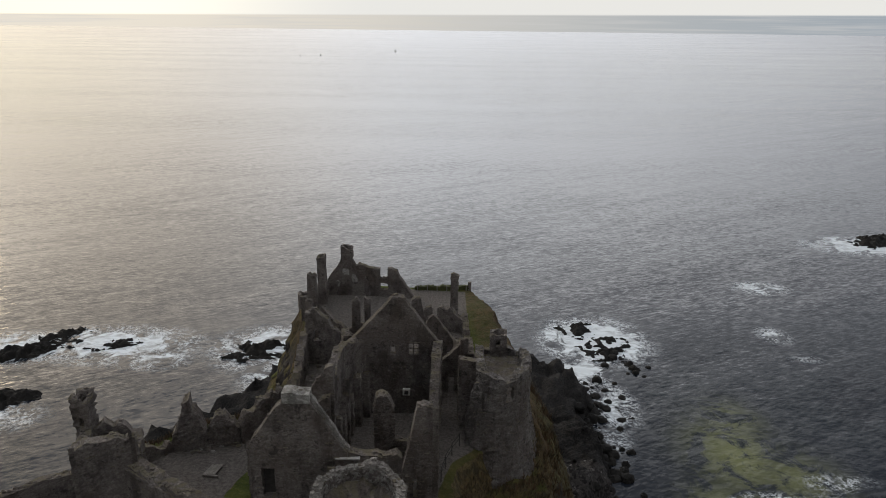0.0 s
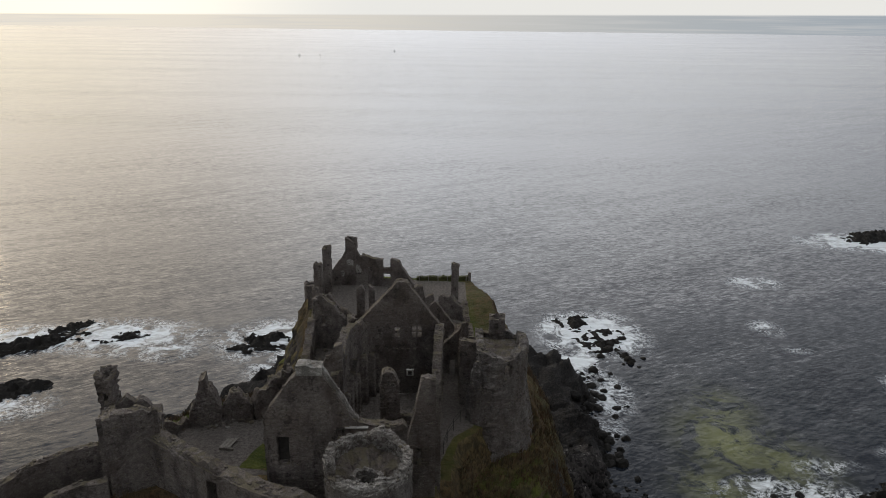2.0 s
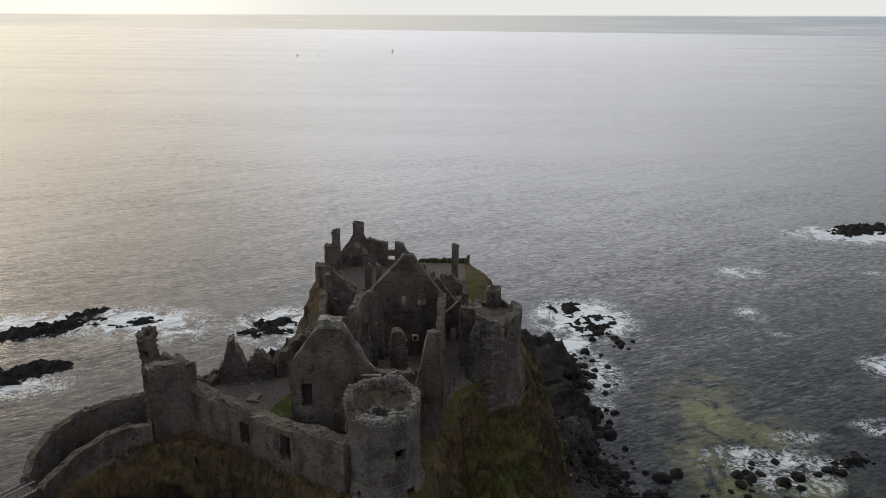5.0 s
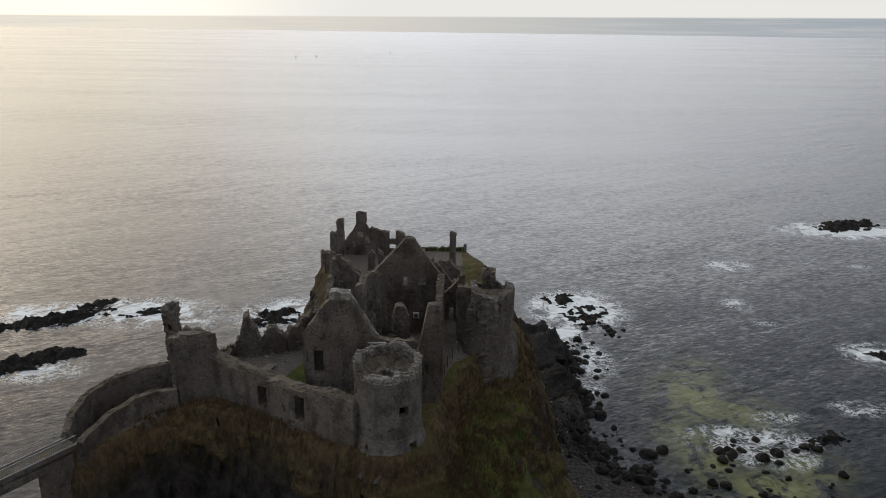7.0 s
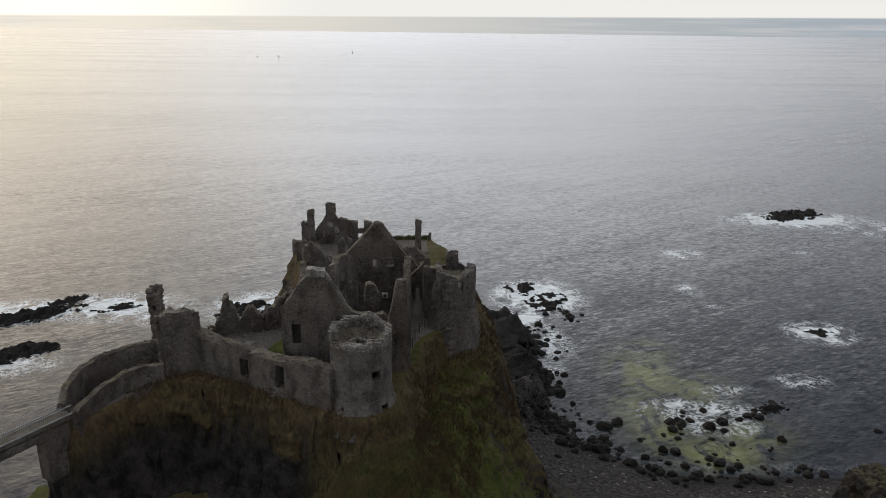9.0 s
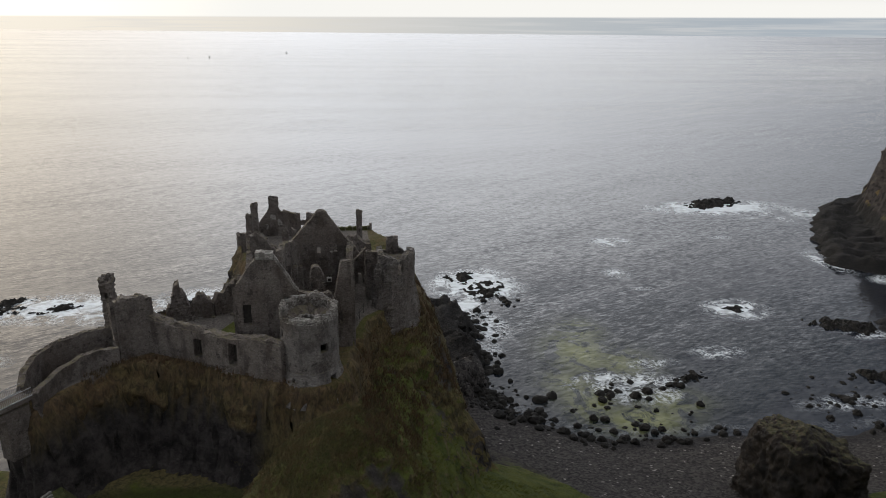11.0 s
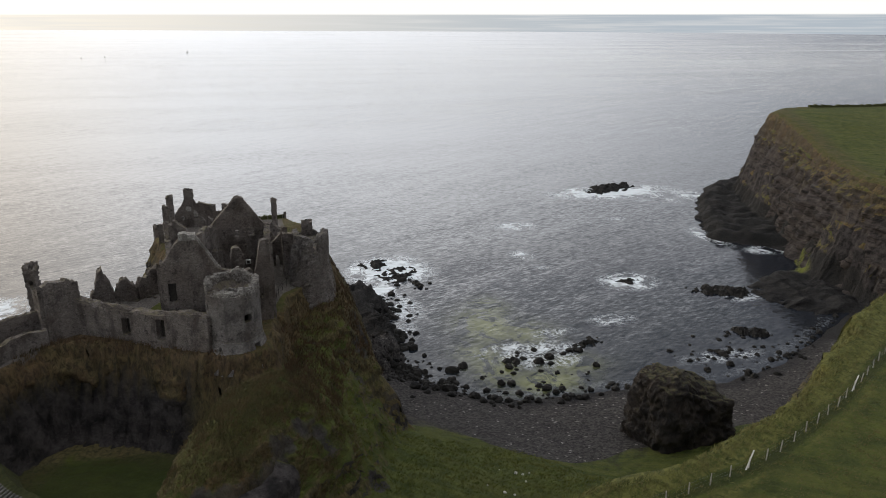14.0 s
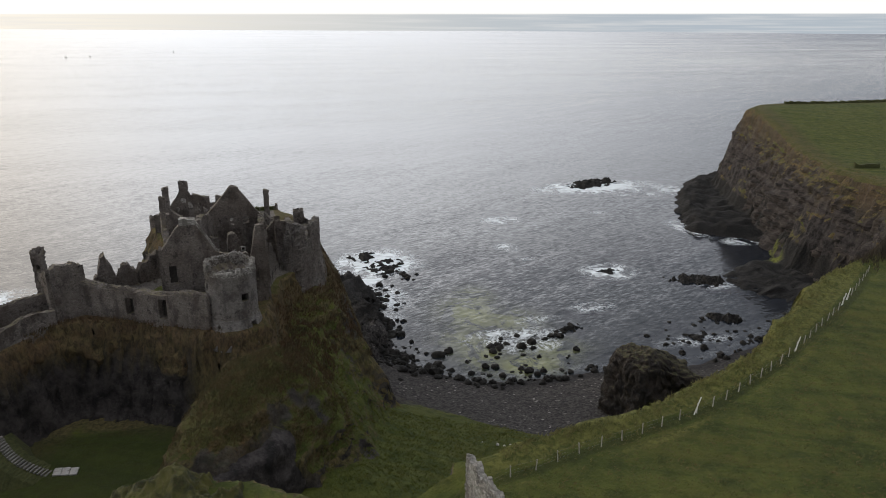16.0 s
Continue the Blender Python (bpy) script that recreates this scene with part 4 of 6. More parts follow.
# ---- castle ----
def round_tower():
    cx, cy, r = -6.5, 45.3, 3.3
    t = thing("round_tower", (cx, cy, 37), "grey rubble-stone round tower with a broken pale wall head", "tower")
    ringp = ring(cx, cy, r, 44, -math.pi / 2)
    L = 2 * math.pi * r
    s_of = lambda deg: (math.radians(deg) % (2 * math.pi)) * r      # degrees anticlockwise from due south
    tops = [(0, 45.9), (L * .12, 46.2), (L * .25, 46.6), (L * .45, 46.8), (L * .6, 46.6), (L * .74, 47.0), (L * .8, 46.1), (L * .9, 45.9), (L, 45.9)]
    masonry("shell", ringp, tops, 38.7, t, 0.75, [(s_of(32) - .5, s_of(32) + .5, 41.6, 42.8), (s_of(292) - .3, s_of(292) + .3, 43.2, 44.3)],
            closed=True, mat=TOWER_STONE, ragged=0.12, jit=0.03)
    masonry("battered_base", ring(cx, cy, r + 0.03, 44, -math.pi / 2), [(0, 38.9), (L + .2, 38.9)], 34.4, t, 0.95,
            [(s_of(48) - .45, s_of(48) + .45, 37.0, 38.0), (s_of(330) - .2, s_of(330) + .2, 37.6, 38.2)],
            closed=True, mat=BASE_STONE, ragged=0.1, jit=0.05, batter=(38.6, 0.27), label="paler sloping base of the tower", seed=4)
    head = masonry("wall_head", ring(cx, cy, r, 44, -math.pi / 2), [(a, b + 0.22) for a, b in tops], 45.6, t, 0.72, closed=True, mat=LICHEN_STONE, ragged=0.3,
                   label="pale lichen-crusted broken stone rim", seed=5, cell=0.24, jit=0.12)
    masonry("merlon", [(cx - 3.25, cy - 0.75), (cx - 2.95, cy - 1.55)], [(0, 47.3), (0.4, 47.6), (0.85, 47.1)], 45.9, t, 0.75, mat=LICHEN_STONE, ragged=0.15, cell=0.24, jit=0.08,
            label="last pale merlon of the rim")
    # rubble floor inside, with a dark hole near the front
    n, rows = 40, [1.0, 1.6, 2.3, 2.95]
    verts, faces = [], []
    for a, rr in enumerate(rows):
        for k in range(n):
            th = 2 * math.pi * k / n
            ox, oy = (0.0, -1.35 * (1 - a / 3.0))
            verts.append((cx + ox + (rr * (0.85 if a == 0 else 1)) * math.cos(th), cy + oy + rr * math.sin(th), 45.0 + 1.0 * fbm(np.array([th * 3]), np.array([rr * 2.0]), 1.0, 3, 4)[0] + 0.35 * (a == 3) + 0.45 * math.sin(th) * (a > 0)))
            if a:
                p, q = (a - 1) * n, a * n
                faces.append((p + k, p + (k + 1) % n, q + (k + 1) % n, q + k))
    under(link_mesh("rubble_floor", verts, faces, STONE), t, "earth and rubble filling the tower top")
    masonry("hole_edge", ring(cx, cy - 1.35, 1.15, 18), [(0, 45.5), (1.8, 45.4), (3.6, 45.9), (5.4, 45.8), (7.3, 45.5)], 44.5, t, 0.32, closed=True, mat=LICHEN_STONE, ragged=0.2, cell=0.24, jit=0.09, label="pale stones round the broken hole", seed=12)
    # shaft and lower floor coloured near-black for the shade down the hole
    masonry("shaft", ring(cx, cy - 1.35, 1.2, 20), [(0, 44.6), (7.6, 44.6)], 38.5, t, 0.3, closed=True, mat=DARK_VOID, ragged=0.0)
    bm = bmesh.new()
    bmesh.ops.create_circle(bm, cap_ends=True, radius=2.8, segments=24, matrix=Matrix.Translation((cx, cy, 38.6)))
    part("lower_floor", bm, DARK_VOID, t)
    return t


def curtain_wall():
    t = thing("curtain_wall", (-19, 49.5, 37), "thick grey rubble curtain wall with two gun openings", "wall")
    a, b = (-28.7, 54.7), (-9.6, 43.4)
    L = math.hypot(a[0] - b[0], a[1] - b[1])
    masonry("wall", [a, b], [(0, 42.7), (1.5, 42.4), (6, 42.0), (9, 41.9), (13, 42.0), (17, 42.5), (L, 42.6)], 34.5, t, 1.9,
            [(8.2, 9.6, 38.2, 41.0), (13.9, 15.3, 38.3, 41.4)], batter=(36.5, 0.2), ragged=0.18)
    masonry("wall_walk_parapet", [(-28.9, 54.2), (-10.0, 43.0)], [(0, 43.1), (2, 42.8), (5, 42.4), (8, 42.35), (12, 42.2), (L - 0.6, 43.0)], 41.6, t, 0.5, ragged=0.4)
    for s in (8.9, 14.6):
        p = np.array(a) + (np.array(b) - np.array(a)) * s / L
        # near-black block paints the shade deep in the opening
        part("recess", box_bm((p[0] + 0.25, p[1] + 0.42, 39.7), (1.9, 0.5, 3.6), math.atan2(b[1] - a[1], b[0] - a[0])), DARK_VOID, t, "dark block painting the shade inside a gun opening")
    return t


def gatehouse():
    t = thing("gatehouse", (-32, 57, 36), "ruined square stone gatehouse with a broken corner turret", "gatehouse")
    A, B, C, D = (-32.4, 52.3), (-28.6, 54.6), (-31.2, 61.6), (-35.4, 60.0)
    masonry("front_wall", [A, B], [(0, 45.8), (0.8, 46.2), (2.0, 46.0), (3.4, 45.9), (4.45, 45.4)], 34.5, t, 1.1, ragged=0.35, cell=0.3, jit=0.08)
    masonry("side_wall", [B, C], [(0, 45.2), (1.5, 43.6), (4, 42.0), (7.5, 41.5)], 35.5, t, 1.0, ragged=0.5)
    masonry("rear_wall", [C, D], [(0, 41.5), (2, 42.8), (4.5, 43.5)], 35.5, t, 1.0, ragged=0.5)
    masonry("outer_wall", [D, A], [(0, 43.5), (2, 43.0), (5, 44.6), (8.3, 45.8)], 34.5, t, 1.0, [(3.0, 5.2, 36.6, 39.8)], ragged=0.4)
    sq = lambda h: [(-35.5 - h, 60.2 - h), (-35.5 + h, 60.2 - h), (-35.5 + h, 60.2 + h), (-35.5 - h, 60.2 + h)]
    masonry("turret", sq(0.55), [(0, 45.6), (2.2, 45.2), (4.4, 45.6)], 35.5, t, 0.45, [(0.3, 0.8, 42.6, 44.2)], closed=True, ragged=0.2, cell=0.3, jit=0.1, label="slender broken corner turret")
    masonry("turret_head", sq(0.62), [(0, 46.4), (1.4, 46.0), (2.8, 46.3), (5.0, 46.4)], 44.9, t, 0.5, closed=True, ragged=0.35, seed=3, cell=0.28, jit=0.12)
    return t


def barbican():
    t = thing("barbican", (-39, 48, 37), "curved grey stone parapet walls leading to the gatehouse", "wall")
    masonry("outer_parapet", [(-41.2, 42.6), (-41.9, 45.6), (-41.8, 49.6), (-40.3, 52.8), (-37.2, 55.2), (-34.4, 56.2)], [(0, 38.8), (3, 39.6), (7, 40.0), (15, 40.4), (20, 40.6)], 33.0, t, 0.8, ragged=0.08)
    masonry("inner_parapet", [(-39.3, 41.6), (-39.3, 43.0), (-38.2, 46.6), (-36.6, 49.2), (-34.6, 50.6), (-32.3, 51.6)], [(0, 38.4), (4, 38.7), (8, 39.3), (11, 39.6), (14, 39.3)], 32.5, t, 0.8, ragged=0.1)
    return t


def footbridge():
    a, b = np.array((-40.3, 42.0, 37.9)), np.array((-53.5, 22.5, 38.6))
    d = (b - a) / np.linalg.norm(b - a)
    n = np.array((d[1], -d[0], 0))
    L = float(np.linalg.norm(b - a))
    rz = math.atan2(d[1], d[0])
    t = thing("footbridge", tuple(a), "narrow footbridge with grey steel railings and a stone arch", "bridge")
    mid = (a + b) / 2
    part("deck", box_bm(tuple(mid - np.array((0, 0, 0.25))), (L, 2.2, 0.5), rz, 0.05), STONE, t)
    masonry("arch_pier", [tuple((a + d * 0.5)[:2]), tuple((b - d * 0.5)[:2])], [(0, 37.4), (L - 1, 38.0)], 31.5, t, 2.0, [(3, L - 4, 31.0, 36.6)], ragged=0.0)
    for side in (1, -1):
        r = part("railing", box_bm(tuple(mid + n * side * 1.05 + np.array((0, 0, 1.1))), (L, 0.07, 0.07), rz), STEEL, t)
        part("kerb", box_bm(tuple(mid + n * side * 1.05 + np.array((0, 0, 0.1))), (L, 0.1, 0.12), rz), STEEL, t)
        bm = bmesh.new()
        for k in range(int(L / 0.22)):
            c = a + d * (0.1 + k * 0.22) + n * side * 1.05 + np.array((0, 0, 0.62))
            bmesh.ops.create_cube(bm, size=1.0, matrix=Matrix.Translation(c) @ Matrix.Diagonal((0.03, 0.03, 0.95, 1)))
        me = bpy.data.meshes.new("baluster_row")
        bm.to_mesh(me)
        bm.free()
        me.materials.append(STEEL)
        under(new("baluster_row", me), r)
    return t


def west_wall():
    t = thing("lower_court_wall", (-24, 66, 37), "jagged remnants of a stone wall above the sea cliff", "wall")
    masonry("spire_fragment", [(-29.0, 64.6), (-25.6, 65.4)], [(0, 38.4), (0.3, 39.6), (0.75, 40.2), (0.9, 41.4), (1.25, 42.0), (1.45, 43.2), (2.1, 43.4), (2.3, 42.2), (2.9, 41.4), (3.2, 40.2), (3.5, 39.4)], 34.5, t, 1.9, ragged=0.45, cell=0.24, jit=0.12)
    masonry("low_fragment", [(-25.6, 65.4), (-22.2, 66.0)], [(0, 38.9), (0.4, 40.4), (1.2, 41.3), (2.1, 41.3), (2.4, 40.3), (3.5, 39.5)], 34.5, t, 1.3, ragged=0.55, cell=0.24, jit=0.12)
    masonry("wall", [(-22.2, 66.0), (-18.2, 69.0)], [(0, 39.4), (0.7, 40.9), (1.5, 41.3), (2.5, 42.0), (5, 42.3)], 34.0, t, 1.0, ragged=0.4, cell=0.28, jit=0.1)
    masonry("court_edge", [(-29.2, 64.4), (-31.3, 61.8)], [(0, 38.4), (3.4, 39.5)], 35.0, t, 0.9, ragged=0.5)
    return t


def south_house():
    t = thing("south_gable_house", (-12, 51, 37), "roofless stone house with a tall gable and flat chimney head", "house")
    y = 51.0
    gable = masonry("gable_wall", [(-16.4, y - 0.2), (-8.2, y + 0.2)],
                    [(0, 47.6), (0.4, 48.2), (3.0, 51.6), (3.05, 52.2), (5.2, 52.2), (5.25, 51.6), (8.2, 46.6)], 35.5, t, 1.0,
                    [(0.9, 2.0, 42.3, 45.2), (6.35, 7.15, 44.6, 46.0)], ragged=0.12, cell=0.36)
    masonry("chimney_head", [(-13.4, y), (-11.1, y)], [(0, 52.45), (2.3, 52.45)], 51.5, gable, 1.3, ragged=0.15, mat=LICHEN_STONE, label="pale flat chimney head", seed=2)
    masonry("sloping_coping", [(-11.2, y + 0.1), (-8.0, y + 0.2)], [(0, 52.0), (3.1, 46.8)], 45.6, gable, 0.35, ragged=0.25, mat=LICHEN_STONE, seed=8)
    masonry("side_wall", [(-16.3, y), (-16.9, 60.0)], [(0, 47.4), (1, 46.0), (4, 43.6), (9, 42.0)], 35.5, t, 1.0, ragged=0.5)
    masonry("cross_wall", [(-8.2, y + 0.2), (-3.6, 51.7)], [(0, 46.7), (1.5, 46.3), (4, 46.2), (4.6, 45.6)], 35.5, t, 1.0, [(0.2, 0.95, 42.8, 45.6)], ragged=0.2)
    masonry("inner_wall", [(-15.5, 60.2), (-11.2, 60.6)], [(0, 42.6), (2, 45.0), (4.3, 46.5)], 36.0, t, 1.0, ragged=0.5)
    # near-black block behind the window hole, painted as its inner shade
    part("window_shade", box_bm((-15.0, y + 0.3, 43.75), (1.5, 0.4, 3.3)), DARK_VOID, t)
    part("lintel", box_bm((-8.15, y - 0.35, 46.15), (2.1, 0.4, 0.16), 0, 0.03), PAVING, t, "pale stone lintel")
    return t


def great_hall():
    t = thing("great_hall", (-6, 63, 37.5), "roofless great hall with a tall gabled end wall and windows", "hall")
    y = 73.0
    g = masonry("north_gable", [(-11.0, y - 0.4), (-0.9, y + 0.2)],
                [(0, 46.6), (0.3, 46.9), (4.8, 51.7), (5.0, 52.1), (6.4, 52.1), (6.6, 51.6), (9.9, 46.9), (10.1, 46.6)], 36.0, t, 1.1,
                [(4.75, 5.35, 44.9, 46.3), (6.75, 8.05, 45.0, 46.6), (6.3, 7.0, 40.0, 40.7)], ragged=0.15, cell=0.36)
    w = thing_part("window", (-3.5, y - 0.5, 45.8), g)
    for k, (ox, oz, sx, sz) in enumerate(((-0.62, 0, .12, 1.6), (0.62, 0, .12, 1.6), (0, .75, 1.36, .12), (0, -.75, 1.5, .16), (0, 0, .12, 1.5), (0, .05, 1.3, .1))):
        part("mullion" if k > 3 else "frame", box_bm((-3.55 + ox, y - 0.55, 45.8 + oz), (sx, 0.25, sz)), STONE, w)
    f = thing_part("window", (-4.4, y - 0.6, 40.3), g)
    for ox, oz, sx, sz in ((-.34, 0, .2, .7), (.34, 0, .2, .7), (0, .33, .88, .18), (0, -.33, .88, .18)):
        part("frame", box_bm((-4.4 + ox, y - 0.75, 40.35 + oz), (sx, .3, sz), 0, 0.04), PALE_ROCK, f, "pale dressed stone surround")
    for k in range(11):
        if k % 5 != 4:
            part("corbel", box_bm((-9.6 + 0.72 * k, y - 0.72 + 0.03 * k, 43.35), (0.32, 0.5, 0.4), 0, 0.05), STONE, t)
    masonry("west_wall", [(-9.5, y - 0.6), (-11.2, 68.2), (-11.7, 61.6)], [(0, 46.4), (2, 47.6), (4, 48.0), (6.2, 48.3), (8, 48.0), (9.5, 47.0), (11.8, 48.3)], 36.0, t, 1.0,
            [(1.2, 2.1, 39.0, 42.0), (3.4, 4.3, 39.0, 41.8), (5.6, 6.5, 38.8, 41.6), (8.4, 9.6, 38.0, 41.2)], ragged=0.5)
    for k in range(6):
        yy = y - 1.3 - 1.9 * k
        xx = float(np.interp(yy, [61.6, 68.2, 72.4], [-10.9, -10.4, -8.8]))
        masonry("broken_pier", [(xx, yy + 0.45), (xx - 0.05, yy - 0.45)], [(0, 43.6 + 0.9 * math.sin(k * 2.3)), (0.9, 42.6 + 0.8 * math.sin(k * 1.7))], 36.0, t, 0.9, ragged=0.9, cell=0.28, jit=0.1, seed=k)
    part("notice_board", box_bm((-4.4, y - 1.0, 40.35), (0.45, 0.06, 0.4)), DARK_VOID, t, "small dark notice")
    masonry("east_wall", [(-0.8, y), (-1.1, 66.0)], [(0, 46.9), (1.5, 46.7), (4, 45.9), (5.5, 44.5), (7, 43.0)], 35.0, t, 1.0, ragged=0.35)
    masonry("east_wall_low", [(-1.1, 66.0), (-1.0, 54.0)], [(0, 43.0), (3, 41.0), (7, 42.5), (10, 46.0), (12, 48.6)], 34.0, t, 1.0, [(2.0, 3.4, 37.6, 40.2)], ragged=0.4)
    masonry("south_end_wall", [(-4.0, 52.8), (-1.0, 53.0)], [(0, 43.0), (0.6, 45.2), (1.1, 47.4), (1.5, 49.6), (1.8, 50.4), (2.5, 50.7), (3.0, 50.3)], 32.5, t, 1.1,
            [(1.3, 1.7, 41.0, 43.0)], ragged=0.35, cell=0.32, batter=(38, 0.08))
    masonry("cross_fragment", [(-6.9, 60.0), (-4.9, 60.3)], [(0, 45.4), (0.25, 46.5), (0.7, 46.9), (1.3, 46.8), (1.7, 46.2), (2.0, 45.2)], 36.5, t, 1.3, ragged=0.25, cell=0.3, jit=0.09)
    masonry("cross_wall_low", [(-4.9, 60.2), (-1.2, 60.6)], [(0, 42.0), (3.7, 40.5)], 36.5, t, 0.9, ragged=0.5)
    return t


def thing_part(name, at, parent):
    e = new(name)
    e.location = at
    e.empty_display_size = 0.2
    e.parent = parent
    e.matrix_parent_inverse = world_of(parent).inverted()
    return e


def east_tower():
    t = thing("north_east_tower", (6.5, 70, 36), "tall weathered stone tower rising from the cliff edge", "tower")
    pts = [(4.0, 66.2), (5.6, 65.3), (7.4, 65.6), (8.5, 66.8), (9.2, 70.0), (9.3, 76.5), (4.2, 77.2), (3.9, 71.0)]
    per = [math.hypot(b[0] - a[0], b[1] - a[1]) for a, b in zip(pts, pts[1:] + pts[:1])]
    c = np.cumsum([0] + per)
    tops = [(0, 46.0), (c[1], 46.1), (c[2], 46.3), (c[3], 46.5), (c[4], 45.6), (c[5], 43.9), (c[6], 44.0), (c[7], 45.6), (c[8], 46.0)]
    masonry("shell", pts, tops, 31.5, t, 0.9, [(c[1] + 0.9, c[1] + 1.7, 43.4, 45.2), (c[7] + 1.5, c[7] + 2.5, 42.2, 45.0)],
            closed=True, mat=TOWER_STONE, ragged=0.45, cell=0.36, jit=0.1, batter=(40.5, 0.2))
    masonry("broken_shoulder", [(2.6, 66.9), (4.2, 66.0)], [(0, 41.0), (0.5, 43.4), (1.0, 44.6), (1.8, 44.2)], 35.0, t, 1.1, ragged=0.6, cell=0.3, jit=0.12, mat=TOWER_STONE)
    masonry("side_turret", [(2.0, 73.0), (2.1, 70.2), (3.9, 69.6)], [(0, 44.6), (2.8, 46.0), (4.7, 46.1)], 35.0, t, 0.9, ragged=0.3)
    masonry("cap_house", [(5.6, 76.2), (7.2, 76.1), (7.3, 77.7), (5.7, 77.8)], [(0, 45.9), (6.4, 45.9)], 43.0, t, 0.35, [(0.5, 1.0, 44.5, 45.4)], closed=True, ragged=0.06, label="small square cap-house turret")
    bm = bmesh.new()
    bmesh.ops.create_grid(bm, x_segments=8, y_segments=10, size=0.5, matrix=Matrix.Translation((6.5, 71.5, 43.2)) @ Matrix.Diagonal((4.6, 10.5, 1, 1)))
    for v in bm.verts:
        v.co.z += 0.3 * noise.noise(v.co)
    part("floor", bm, STONE, t)
    masonry("cross_wall", [(1.6, 84.0), (2.4, 77.0)], [(0, 41.5), (4, 43.2), (7, 44.6)], 35.5, t, 0.9, ragged=0.3)
    masonry("passage_wall", [(-0.9, 84.0), (-0.9, 75.0)], [(0, 39.6), (4, 41.0), (9, 43.2)], 35.5, t, 0.9, ragged=0.35)
    return t


def chimney(x, y, top, w, base=35.4, label="tall narrow stone chimney stack"):
    t = thing("chimney_stack", (x, y, base), label, "chimney", "chimney stacks of the castle")
    h = w / 2 - 0.16
    sq = [(x - h, y - h), (x + h, y - h), (x + h, y + h), (x - h, y + h)]
    masonry("shaft", sq, [(0, top - 0.35), (w * 4, top - 0.35)], base, t, 0.34, closed=True, ragged=0.05, cell=0.38)
    masonry("cap", sq, [(0, top), (w * 4, top)], top - 0.6, t, 0.4, closed=True, ragged=0.16, cell=0.3)
    # near-black plug paints the shade down the chimney mouth
    part("flue_shade", box_bm((x, y, top - 0.35), (w - 0.4, w - 0.4, 0.3)), DARK_VOID, t)
    return t


def north_house():
    t = thing("north_house", (-16, 112.5, 36), "dark roofless stone house with a steep gable and chimney", "house")
    y = 112.5
    g = masonry("gable_wall", [(-20.4, y), (-14.9, y)], [(0, 38.6), (2.0, 41.5), (2.9, 43.4), (4.3, 43.4), (5.0, 42.0), (5.5, 41.8)], 33.5, t, 1.0, ragged=0.3)
    masonry("chimney", [(-17.5, y - .3), (-16.0, y - .3), (-16.0, y + .7), (-17.5, y + .7)], [(0, 45.0), (1.5, 44.6), (4.5, 45.0)], 43.0, g, 0.5, closed=True, ragged=0.3)
    masonry("front_wall", [(-14.9, y), (-11.2, y - 0.3)], [(0, 41.9), (3.7, 41.3)], 33.5, t, 1.0, ragged=0.15)
    masonry("arch", [(-11.2, y - 0.3), (-9.6, y - 0.6)], [(0, 39.4), (1.6, 39.6)], 38.7, t, 0.8, ragged=0.15)
    masonry("east_fragment", [(-9.8, y - 0.6), (-5.4, y - 1.0)], [(0, 41.2), (1.6, 41.0), (1.7, 40.0), (2.6, 39.2), (3.4, 38.0), (4.4, 36.8)], 33.5, t, 1.0, ragged=0.35)
    masonry("low_wall", [(-11.3, y - 0.3), (-9.6, y - 0.6)], [(0, 37.4), (1.7, 37.4)], 33.5, t, 0.9, ragged=0.15)
    masonry("west_wall", [(-20.4, y), (-21.4, 108.0), (-22.0, 101.0)], [(0, 38.6), (5, 39.0), (8, 38.0), (12, 40.0)], 33.0, t, 1.0, ragged=0.6)
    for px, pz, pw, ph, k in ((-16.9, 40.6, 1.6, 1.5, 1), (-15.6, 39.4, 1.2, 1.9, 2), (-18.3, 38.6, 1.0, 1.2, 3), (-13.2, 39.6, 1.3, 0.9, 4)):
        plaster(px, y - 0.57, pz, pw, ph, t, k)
    masonry("corner_turret", ring(-22.9, 107.0, 1.0, 14), [(0, 38.5), (6.3, 38.5)], 31.0, t, 0.6, closed=True, ragged=0.2)
    return t


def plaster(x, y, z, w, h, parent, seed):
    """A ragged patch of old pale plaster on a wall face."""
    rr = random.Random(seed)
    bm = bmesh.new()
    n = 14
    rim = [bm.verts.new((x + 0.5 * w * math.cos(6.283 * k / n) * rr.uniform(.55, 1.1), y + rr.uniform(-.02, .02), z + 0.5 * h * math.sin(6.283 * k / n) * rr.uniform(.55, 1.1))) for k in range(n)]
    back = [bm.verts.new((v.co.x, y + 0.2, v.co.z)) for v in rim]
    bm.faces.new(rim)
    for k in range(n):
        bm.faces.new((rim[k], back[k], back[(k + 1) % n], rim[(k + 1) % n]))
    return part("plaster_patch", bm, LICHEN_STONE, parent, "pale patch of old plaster")


